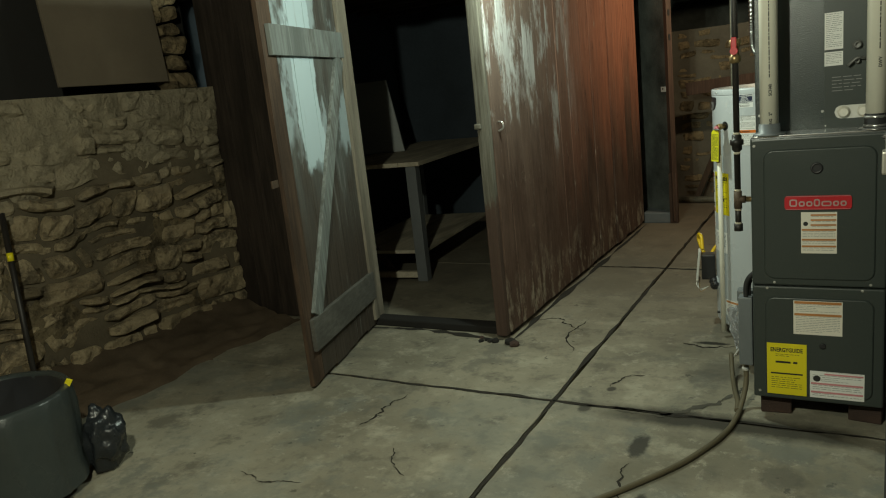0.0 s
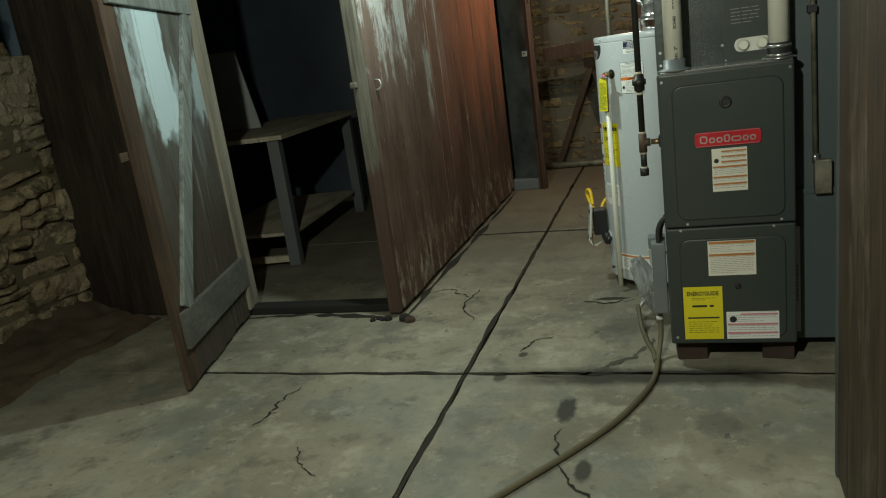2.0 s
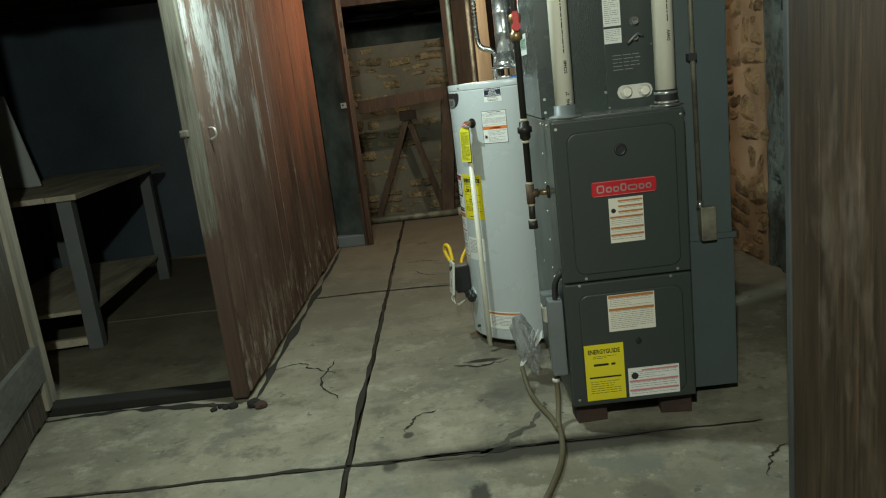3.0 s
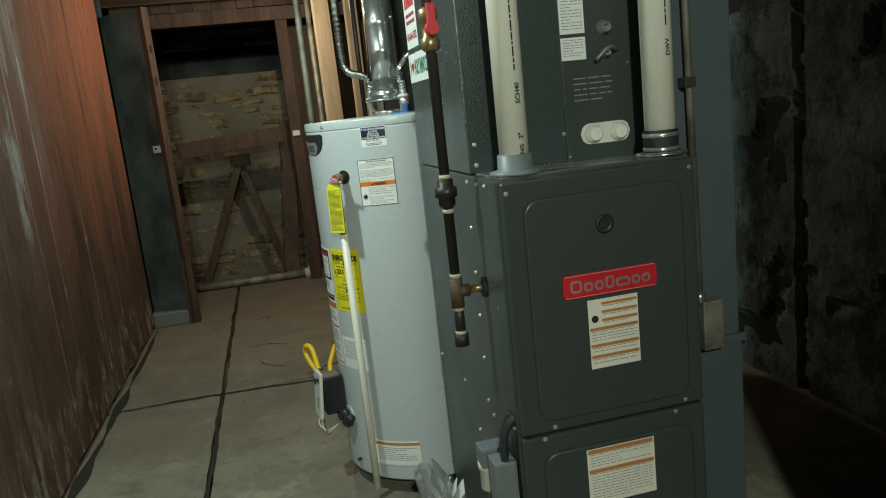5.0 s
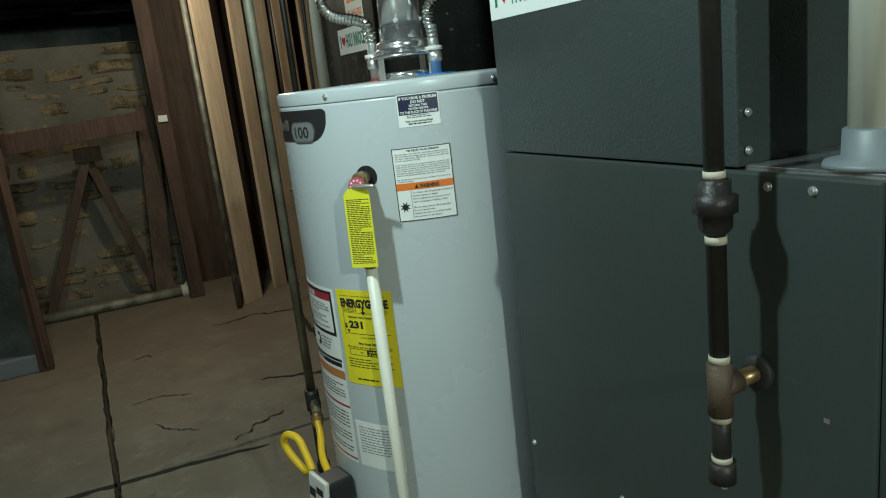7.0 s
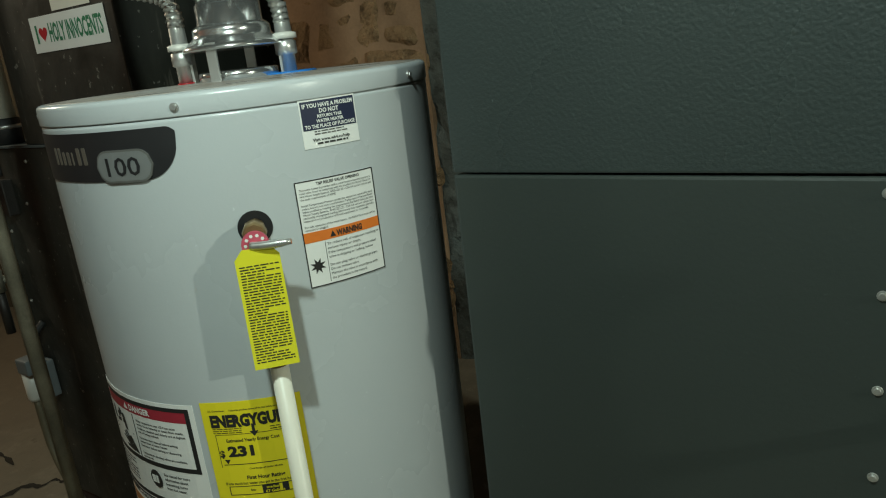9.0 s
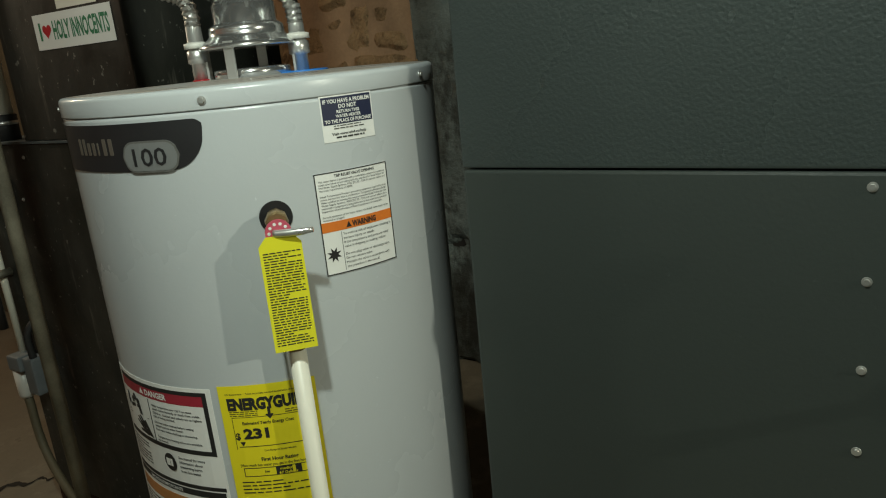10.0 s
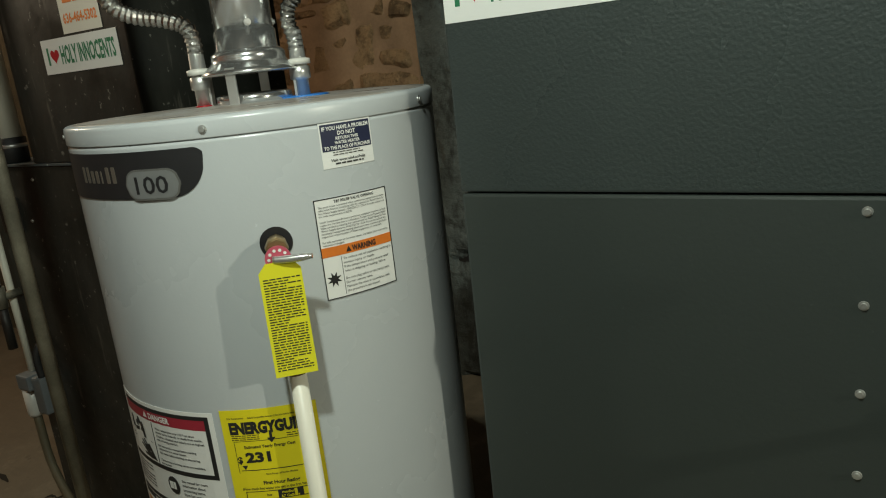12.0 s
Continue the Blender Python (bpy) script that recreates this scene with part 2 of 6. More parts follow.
M = {}
M["concrete"] = concrete_mat()
M["earth"] = plain("damp_earth", (0.10, 0.075, 0.05), 0.95, 0, 0.5, 8, 0.8, 0.2)
M["dirt"] = plain("brown_wall_dirt", (0.125, 0.092, 0.062), 0.95, 0, 0.6, 14, 0.9, 0.15)
# near-black painted as shade in gaps, holes and recesses; also grimy sill and rubble
M["dark_gap"] = plain("gap_shade_and_grime", (0.018, 0.016, 0.014), 0.9, 0, 0.3, 10)
M["crack"] = plain("crack_dirt", (0.028, 0.024, 0.018), 0.95, 0, 0.4, 20)
M["stone"] = stone_mat(tint=(1.3, 1.28, 1.22), parged=1.05)
# lime mortar toned down so the deep joints look shaded
M["lime_bed"] = stone_mat("shade_toned_lime_mortar", (0.62, 0.60, 0.54), 1.0)
M["stone_warm"] = stone_mat("sandstone_rubble", (1.30, 1.06, 0.88))
# rubble tint lowered to carry the dimness of the recessed walls
M["stone_dark"] = stone_mat("dimmed_rubble", (0.95, 0.89, 0.78))
M["parging"] = parge_mat()
M["smear"] = plain("floor_dirt_smear", (0.105, 0.096, 0.074), 0.85, 0, 0.5, 30)
M["panel_grey"] = plain("pale_grey_board", (0.42, 0.44, 0.43), 0.6, 0, 0.3, 6)
M["mortar"] = plain("crumbling_mortar", (0.15, 0.122, 0.082), 0.95, 0, 0.6, 12, 0.8, 0.2)
M["mortar_warm"] = plain("sandy_mortar", (0.38, 0.25, 0.155), 0.95, 0, 0.6, 12, 0.8, 0.2)
M["mortar_dark"] = plain("sooty_mortar", (0.17, 0.15, 0.115), 0.95, 0, 0.6, 9, 0.8, 0.2)
M["partition"] = partition_mat()
M["door"] = door_mat()
M["old_wood"] = wood_mat("old_dark_timber", (0.055, 0.035, 0.024), (0.12, 0.075, 0.048))
M["jamb_wood"] = wood_mat("pale_worn_jamb", (0.20, 0.17, 0.13), (0.36, 0.32, 0.25))
nj = Nodes("half_painted_jamb")
js = nj.noise(60, 5, 0.65, (1, 1, 0.05))
M["jamb_dark"] = nj.done(nj.mix(nj.range(nj.math("ADD", nj.axis(2), nj.math("MULTIPLY", nj.noise(14, 5, 0.7, (1, 1, 0.3)), 0.5)), 0.98, 1.06), nj.mix(js, (0.05, 0.032, 0.025), (0.12, 0.078, 0.06)), nj.mix(nj.range(js, 0.35, 0.65), (0.075, 0.066, 0.05), (0.17, 0.16, 0.13))), 0.8, 0, nj.bump(js, 0.4, 0.004), 0.2)
M["red_wood"] = wood_mat("red_brown_timber", (0.055, 0.031, 0.022), (0.120, 0.068, 0.046))
M["door_pale"] = wood_mat("pale_worn_door_paint", (0.135, 0.14, 0.125), (0.30, 0.33, 0.315), worn=(0.08, 0.062, 0.048))
# far furnace: weaker light is put into the dark base; dust and streaks on top
nd = Nodes("dimmed_dusty_enamel")
dust = nd.mix(nd.range(nd.noise(4, 6, 0.65, (1, 1, 0.3)), 0.42, 0.66, 0, 0.8), (0.016, 0.017, 0.014), (0.050, 0.049, 0.040))
dust = nd.mix(nd.range(nd.noise(55, 3, 0.6), 0.66, 0.71, 0, 0.7), dust, (0.24, 0.23, 0.20))
dust = nd.mix(nd.range(nd.noise(24, 4, 0.7, (1, 1, 0.15)), 0.62, 0.70, 0, 0.5), dust, (0.15, 0.14, 0.115))
M["dim_dust_enamel"] = nd.done(dust, nd.range(nd.noise(6, 5), 0.35, 0.65, 0.35, 0.7), 0, nd.bump(nd.noise(60, 4), 0.25, 0.002))
M["door_grey"] = wood_mat("weathered_grey_batten", (0.085, 0.080, 0.068), (0.19, 0.185, 0.165), along="y", worn=(0.05, 0.038, 0.03))
M["new_wood"] = wood_mat("yellow_pine_boards", (0.54, 0.38, 0.24), (0.70, 0.53, 0.36))
M["brown_boards"] = wood_mat("varnished_brown_boards", (0.024, 0.015, 0.010), (0.092, 0.060, 0.036), rough=0.6, worn=(0.13, 0.10, 0.075))
M["cardboard"] = plain("tan_hardboard", (0.17, 0.135, 0.095), 0.8, 0, 0.3, 8)
M["joist"] = wood_mat("smoked_joists", (0.06, 0.04, 0.028), (0.13, 0.085, 0.055), along="x")
M["dull_steel"] = plain("dull_grey_steel", (0.22, 0.22, 0.21), 0.45, 0.5)
M["bench_top"] = wood_mat("worn_bench_top", (0.48, 0.42, 0.31), (0.66, 0.59, 0.46), along="y")
M["black_wood"] = wood_mat("soot_dark_boards", (0.026, 0.019, 0.015), (0.058, 0.042, 0.032))
M["edge_grey"] = plain("dull_slate_paint", (0.06, 0.066, 0.07), 0.6, 0, 0.4)
M["grey_paint"] = plain("grey_bench_paint", (0.16, 0.17, 0.175), 0.6, 0, 0.3, 12, 0.15)
M["blue_wall"] = plain("blue_black_wall", (0.078, 0.100, 0.124), 0.9, 0, 0.5, 5, 0.5)
M["dark_wall"] = plain("sooty_wall_plaster", (0.13, 0.14, 0.125), 0.95, 0, 0.9, 12, 1.0, 0.2)
M["furnace"] = enamel_mat("charcoal_enamel", (0.046, 0.056, 0.052), 0.30, 0.12, 160)
M["plenum"] = enamel_mat("charcoal_textured_enamel", (0.048, 0.060, 0.058), 0.20, 1.0, 220, 0.3, 0.0010)
M["duct"] = enamel_mat("grey_duct_paint", (0.085, 0.105, 0.11), 0.4, 0.1, 100, 0.4)
M["heater"] = enamel_mat("light_grey_tank_paint", (0.50, 0.53, 0.545), 0.22, 0.05, 200, 0.06)
# tank top: brown reflection mixed into the grey, plus dark dirt specks
nc = Nodes("brown_reflection_and_specks")
cap_c = nc.mix(nc.range(nc.noise(9, 6, 0.7), 0.38, 0.62, 0.25, 0.85), (0.47, 0.49, 0.50), (0.33, 0.27, 0.215))
cap_c = nc.mix(nc.range(nc.noise(48, 4, 0.75), 0.62, 0.68, 0, 0.8), cap_c, (0.10, 0.075, 0.055))
M["browned_cap"] = nc.done(cap_c, nc.range(nc.noise(12, 4), 0.35, 0.65, 0.25, 0.5))
M["black_plastic"] = plain("black_plastic", (0.022, 0.022, 0.024), 0.4, 0, 0.2)
M["chrome"] = plain("bright_steel", (0.70, 0.70, 0.68), 0.30, 0.8, 0.15, 30)
M["galv"] = plain("galvanised_steel", (0.66, 0.67, 0.67), 0.22, 0.9, 0.08, 3)
M["flex"] = plain("corrugated_steel", (0.55, 0.55, 0.53), 0.28, 1.0, 0.2, 30)
M["iron"] = plain("black_iron_pipe", (0.035, 0.031, 0.028), 0.45, 0.3, 0.4, 25, 0.2)
M["old_pipe"] = plain("dull_galvanised_pipe", (0.27, 0.25, 0.19), 0.5, 0.4, 0.75, 60, 0.35)
M["rust_iron"] = plain("brown_rusted_iron", (0.11, 0.075, 0.05), 0.6, 0.3, 0.5, 40, 0.3)
M["brass"] = plain("dull_brass", (0.42, 0.30, 0.15), 0.4, 0.8, 0.4, 30)
M["tape"] = plain("thread_sealant", (0.55, 0.50, 0.38), 0.8)
M["pvc"] = plain("cream_pvc", (0.84, 0.81, 0.69), 0.4, 0, 0.12, 8)
M["grey_pvc"] = plain("grey_pvc", (0.18, 0.20, 0.21), 0.45)
M["rubber"] = plain("black_rubber", (0.025, 0.025, 0.025), 0.6)
M["hose"] = plain("dirty_hose", (0.14, 0.118, 0.072), 0.6, 0, 0.4, 14, 0.1)
M["white_paper"] = plain("white_label", (0.82, 0.82, 0.79), 0.45, 0, 0.06)
M["cream_paper"] = plain("cream_label", (0.80, 0.76, 0.66), 0.5, 0, 0.12)
M["yellow"] = plain("yellow_label", (0.80, 0.68, 0.02), 0.45, 0, 0.06)
M["acid_yellow"] = plain("acid_yellow_tag", (0.77, 0.72, 0.03), 0.45, 0, 0.06)
M["yellow_hose"] = plain("yellow_coated_tube", (0.80, 0.52, 0.02), 0.35, 0, 0.1)
M["pill"] = plain("grey_pill_plastic", (0.27, 0.28, 0.28), 0.35, 0.3)
M["disc_red"] = plain("red_printed_disc", (0.60, 0.10, 0.15), 0.45)
M["ink"] = plain("black_ink", (0.02, 0.02, 0.02), 0.5)
M["grey_ink"] = plain("grey_ink", (0.25, 0.25, 0.25), 0.5)
M["navy"] = plain("navy_ink", (0.02, 0.026, 0.065), 0.4)
M["orange"] = plain("orange_ink", (0.85, 0.22, 0.03), 0.45)
M["rust_orange"] = plain("faded_orange_ink", (0.52, 0.22, 0.07), 0.5)
M["red"] = plain("red_paint", (0.55, 0.02, 0.03), 0.35)
M["dark_red"] = plain("dark_red_ink", (0.38, 0.03, 0.05), 0.4)
M["green"] = plain("green_ink", (0.02, 0.20, 0.09), 0.45)
M["blue"] = plain("blue_collar_plastic", (0.03, 0.24, 0.75), 0.35)
M["pale_red"] = plain("pink_ink", (0.62, 0.25, 0.27), 0.5)
M["badge_pale"] = plain("worn_badge_silver", (0.70, 0.56, 0.56), 0.34, 0.75)
M["brick"] = plain("red_brick", (0.07, 0.042, 0.033), 0.95, 0, 0.6, 20, 0.6)
M["white_plastic"] = plain("off_white_plastic", (0.66, 0.65, 0.60), 0.4, 0, 0.08)
M["padlock"] = plain("worn_padlock_steel", (0.40, 0.38, 0.33), 0.4, 0.8)

# ---------- mesh helpers ----------


def box(x0, x1, y0, y1, z0, z1, bevel=0.0, bm=None, m=None):
    b = bm or bmesh.new()
    v = [b.verts.new(m @ Vector(p) if m else p) for p in ((x0, y0, z0), (x1, y0, z0), (x1, y1, z0), (x0, y1, z0), (x0, y0, z1), (x1, y0, z1), (x1, y1, z1), (x0, y1, z1))]
    fs = [b.faces.new([v[i] for i in q]) for q in ((3, 2, 1, 0), (4, 5, 6, 7), (0, 1, 5, 4), (1, 2, 6, 5), (2, 3, 7, 6), (3, 0, 4, 7))]
    if bevel:
        bmesh.ops.bevel(b, geom=list({e for f in fs for e in f.edges}), offset=bevel, segments=2, affect="EDGES", profile=0.6)
    return b


def tube(pts, r, seg=12, bm=None, ridges=0.0):
    """A round tube along a smoothed line; ridges makes it corrugated."""
    b = bm or bmesh.new()
    pts = [Vector(p) for p in pts]
    rings, up = [], Vector((0.31, 0.17, 0.93))
    for i, p in enumerate(pts):
        d = (pts[min(i + 1, len(pts) - 1)] - pts[max(i - 1, 0)]).normalized()
        s = d.cross(up)
        s = s.normalized() if s.length > 0.05 else d.cross(Vector((1, 0, 0))).normalized()
        u = s.cross(d)
        rr = (r[i] if isinstance(r, (list, tuple)) else r) + (ridges if ridges and i % 2 else 0)
        rings.append([b.verts.new(p + (s * math.cos(a) + u * math.sin(a)) * rr) for a in (2 * math.pi * k / seg for k in range(seg))])
    for a, c in zip(rings, rings[1:]):
        for k in range(seg):
            f = b.faces.new((a[k], a[(k + 1) % seg], c[(k + 1) % seg], c[k]))
            f.smooth = not ridges
    b.faces.new(rings[0][::-1]), b.faces.new(rings[-1])
    return b


def curve(points, n=8):
    """Catmull-Rom points through a few given ones."""
    p = [Vector(q) for q in points]
    p = [2 * p[0] - p[1]] + p + [2 * p[-1] - p[-2]]
    out = []
    for a, b, c, d in zip(p, p[1:], p[2:], p[3:]):
        for k in range(n):
            t = k / n
            out.append(0.5 * ((2 * b) + (c - a) * t + (2 * a - 5 * b + 4 * c - d) * t * t + (3 * b - a - 3 * c + d) * t ** 3))
    return out + [p[-2]]


def lathe(profile, seg=48, bm=None, m=None):
    """Turns (radius, height) pairs about z."""
    b = bm or bmesh.new()
    rings = []
    for r, z in profile:
        ring = [Vector((r * math.cos(2 * math.pi * k / seg), r * math.sin(2 * math.pi * k / seg), z)) for k in range(seg)]
        rings.append([b.verts.new(m @ p if m else p) for p in ring])
    for a, c in zip(rings, rings[1:]):
        for k in range(seg):
            b.faces.new((a[k], a[(k + 1) % seg], c[(k + 1) % seg], c[k])).smooth = True
    b.faces.new(rings[0][::-1]), b.faces.new(rings[-1])
    return b


def link(name, bm, material, parent=None):
    me = bpy.data.meshes.new(name)
    bmesh.ops.recalc_face_normals(bm, faces=bm.faces)
    bm.to_mesh(me)
    bm.free()
    me.materials.append(material if not isinstance(material, str) else M[material])
    ob = new(name, me)
    ob.parent = parent
    return ob


def part(name, bm, material, parent, label=""):
    return tagged(link(name, bm, material, parent), label)


def thing(name, label, category, group="", kind="", at=(0, 0, 0)):
    ob = new(name)
    ob.location = at
    ob.empty_display_size = 0.1
    return tagged(ob, label, category, group, kind)


def solid(name, bm, material, label="", category="", group="", kind=""):
    return tagged(link(name, bm, material), label, category, group, kind)


def setting(name, bm, material, label=""):
    return tagged(link(name, bm, material), label, "", "", "structure")


SCREW = []


def screws(parent, places, way, size=1.0, name="screw"):
    """Small bright screw heads, each a part of its own on one shared mesh."""
    if not SCREW:
        b = tube([(0, 0, -0.001), (0, 0, 0.0012)], 0.0056, 12)
        tube([(0, 0, 0.001), (0, 0, 0.004)], 0.0036, 6, b)
        me = bpy.data.meshes.new("screw")
        bmesh.ops.recalc_face_normals(b, faces=b.faces)
        b.to_mesh(me)
        b.free()
        me.materials.append(M["chrome"])
        SCREW.append(me)
    turn = Vector(way).to_track_quat("Z", "Y").to_matrix().to_4x4()
    for p in places:
        ob = new(name, SCREW[0])
        ob.parent = parent
        ob.matrix_basis = Matrix.Translation(p) @ turn @ Matrix.Scale(size, 4)


def round_plate(at, u0, u1, v0, v1, h, r, bevel, bm=None):
    """A raised plate with rounded corners and a soft edge on a label plane."""
    b = bm or bmesh.new()

    def ring(inset, d):
        a0, a1, c0, c1, rr = u0 + inset, u1 - inset, v0 + inset, v1 - inset, max(0.001, r - inset)
        out = []
        for cx, cy, s in ((a1 - rr, c1 - rr, 0), (a0 + rr, c1 - rr, 90), (a0 + rr, c0 + rr, 180), (a1 - rr, c0 + rr, 270)):
            out += [b.verts.new(at(cx + rr * math.cos(radians(s + 15 * k)), cy + rr * math.sin(radians(s + 15 * k)), d)) for k in range(7)]
        return out

    rings = [ring(0, -0.002), ring(0, h - bevel), ring(bevel * 0.3, h - bevel * 0.3), ring(bevel, h)]
    for p, q in zip(rings, rings[1:]):
        for k in range(len(p)):
            b.faces.new((p[k], p[(k + 1) % len(p)], q[(k + 1) % len(p)], q[k])).smooth = True
    b.faces.new(rings[-1])
    return b

# ---------- structure ----------
CEIL = 2.32
setting("ground", box(-6, 3, -4, 12, -0.30, -0.035), "earth", "bare damp earth under the slabs")
setting("ceiling", box(-4.6, 2.2, -2.6, 10.2, CEIL, CEIL + 0.05), "joist", "dark timber floor boards overhead")
setting("wall_south", box(-4.6, 2.2, -2.4, -2.1, -0.05, CEIL), "mortar", "plain cellar wall")
setting("wall_east", box(1.17, 1.35, 1.01, 4.63, -0.05, CEIL), "dark_gap", "sooty black cellar wall with a vertical crack")
setting("wall_east_stone", box(1.14, 1.35, 4.63, 5.95, -0.05, CEIL), "mortar_warm", "rubble wall behind the furnaces")
setting("wall_east_return", box(0.84, 1.35, 5.95, 10.0, -0.05, CEIL), "mortar", "plain wall beyond the furnaces")
setting("wall_east_near", box(2.0, 2.2, -2.1, 1.10, -0.05, CEIL), "mortar", "plain cellar wall")
setting("wall_north", box(-4.6, 2.2, 10.0, 10.2, -0.05, CEIL), "dark_wall", "dark end wall of the crawl space")
setting("wall_west_far", box(-4.6, -4.4, -2.1, 10.0, -0.05, CEIL), "blue_wall", "dark wall behind the store room")
setting("wall_store_back", box(-4.4, -1.72, 7.0, 7.12, -0.05, CEIL), "blue_wall", "blue-black back wall of the store room")
setting("wall_west", box(-4.1, -3.70, -2.1, 3.7, -0.05, 1.54), "mortar", "rubble wall with crumbling mortar")
# the shade of this recess is put into a near-black face
setting("wall_west_top", box(-4.1, -3.98, -2.1, 3.7, 1.54, CEIL), "dark_gap", "recess above the rubble wall, its shade coloured near-black")
setting("wall_crawl", box(-1.72, 0.84, 7.93, 8.1, -0.05, 1.70), "mortar_dark", "low stone wall under the crawl space")
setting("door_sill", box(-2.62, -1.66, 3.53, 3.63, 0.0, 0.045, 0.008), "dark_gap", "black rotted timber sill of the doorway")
setting("door_jamb", box(-2.66, -2.585, 3.53, 3.64, 0.0, CEIL, 0.005), "jamb_wood", "pale worn hinge jamb of the doorway")
setting("door_jamb_latch", box(-1.72, -1.655, 3.455, 3.50, 0.02, CEIL, 0.006), "jamb_dark", "pale worn jamb with a latch keeper")


def ink_part(name, bm, material, parent):
    """Printed matter too fine to pick apart."""
    return tagged(link(name, bm, material, parent), "", "", "", "stuff")


def cyl(p, q, r, seg=16, bm=None):
    return tube([p, q], r, seg, bm)


def disc(c, n, r, h, seg=14, bm=None):
    c, n = Vector(c), Vector(n).normalized()
    return tube([c, c + n * h], r, seg, bm)


def flat_front(x, y, z):
    """Label plane that faces south: u to the east, v up."""
    return lambda u, v, d: Vector((x + u, y - d, z + v))


def flat_west(x, y, z):
    """Label plane that faces west: u to the south, v up."""
    return lambda u, v, d: Vector((x - d, y - u, z + v))


def round_side(cx, cy, r, theta, z):
    """Label on an upright cylinder: u round it, v up."""
    return lambda u, v, d: Vector((cx + (r + d) * math.cos(radians(theta) + u / r), cy + (r + d) * math.sin(radians(theta) + u / r), z + v))


def sheet(bm, at, u0, u1, v0, v1, d, thick=0.0006, corner=0.0):
    """A thin plate on a label plane, bent with it."""
    n = max(1, int(abs(u1 - u0) / 0.02))
    us = [u0 + (u1 - u0) * k / n for k in range(n + 1)]
    cut = lambda u: 0.0 if not corner else corner * (1 - math.sqrt(max(0.0, 1 - max(0.0, 1 - min(u - u0, u1 - u) / corner) ** 2)))
    if corner:
        us = sorted(set(us + [u0 + corner * k / 5 for k in range(6)] + [u1 - corner * k / 5 for k in range(6)]))
    rows = []
    for u in us:
        c = cut(u)
        rows.append([bm.verts.new(at(u, v, dd)) for v, dd in ((v0 + c, d), (v1 - c, d), (v1 - c, d + thick), (v0 + c, d + thick))])
    for a, b in zip(rows, rows[1:]):
        for k in range(4):
            bm.faces.new((a[k], a[(k + 1) % 4], b[(k + 1) % 4], b[k]))
    bm.faces.new(rows[0]), bm.faces.new(rows[-1][::-1])
    return bm


def letters(bm, text, at, u, v, height, d, width=None, bold=0.0):
    """Printed words in the built-in font on a label plane; u, v is the lower left corner."""
    data = bpy.data.curves.new("words", "FONT")
    data.body, data.size, data.offset, data.resolution_u = text, 1.0, bold, 2
    ob = bpy.data.objects.new("words", data)
    scene.collection.objects.link(ob)
    bpy.context.view_layer.update()
    me = bpy.data.meshes.new_from_object(ob.evaluated_get(bpy.context.evaluated_depsgraph_get()))
    bpy.data.objects.remove(ob)
    xs = [p.co.x for p in me.vertices]
    ys = [p.co.y for p in me.vertices]
    sy = height / 0.7
    sx = sy if width is None else width / (max(xs) - min(xs))
    vs = [bm.verts.new(at(u + (p.co.x - min(xs)) * sx, v + p.co.y * sy, d)) for p in me.vertices]
    for f in me.polygons:
        try:
            bm.faces.new([vs[i] for i in f.vertices])
        except ValueError:
            pass
    bpy.data.meshes.remove(me)
    bpy.data.curves.remove(data)
    return bm


def fine_print(bm, at, u0, u1, v0, v1, rows, d, seed=1, weight=0.45):
    """Lines of print too small to read: broken bars of its size."""
    rnd = random.Random(seed)
    step = (v1 - v0) / rows
    for k in range(rows):
        top, u = v1 - k * step, u0
        end = u1 if rnd.random() < 0.75 else u0 + (u1 - u0) * rnd.uniform(0.45, 0.9)
        while u < end - step * 0.4:
            w = min(rnd.uniform(0.8, 3.2) * step, end - u)
            sheet(bm, at, u, u + w, top - step * weight, top, d, 0.0002)
            u += w + step * 0.45
    return bm


# ---------- furnace ----------
FX0, FX1, FY0, FY1, FZ0, FZ1 = -0.333, 0.103, 2.86, 3.59, 0.085, 1.088
furnace = thing("furnace", "charcoal grey upright gas furnace standing on bricks", "furnace", "two furnaces")
part("cabinet", box(FX0, FX1, FY0 + 0.018, FY1, FZ0, FZ1, 0.004), "furnace", furnace)


def furnace_door(name, z0, z1):
    b = box(FX0 + 0.003, FX1 - 0.003, FY0, FY0 + 0.018, z0, z1, 0.006)
    round_plate(flat_front(0, FY0, 0), FX0 + 0.045, FX1 - 0.035, z0 + 0.024, z1 - 0.040, 0.006, 0.035, 0.006, b)
    return part(name, b, "furnace", furnace)


upper = furnace_door("upper_door", 0.543, FZ1 - 0.003)
lower = furnace_door("lower_door", FZ0 + 0.004, 0.537)
DF = FY0 - 0.006
b = lathe([(0.020, 0), (0.020, 0.004), (0.013, 0.005), (0.012, 0.001)], 20, m=pose(-0.115, DF, 0.975, 90))
part("sight_glass", b, "black_plastic", upper, "round black sight glass")
b = lathe([(0.011, 0), (0.011, 0.003), (0.007, 0.004)], 16, m=pose(-0.094, DF, 0.315, 90))
part("plug", b, "black_plastic", lower)
at = flat_front(-0.218, DF, 0.828)
badge = part("badge", sheet(bmesh.new(), at, 0, 0.212, 0, 0.050, 0.0005, 0.005, 0.010), "red", upper, "red plastic maker's badge with a pale rim")
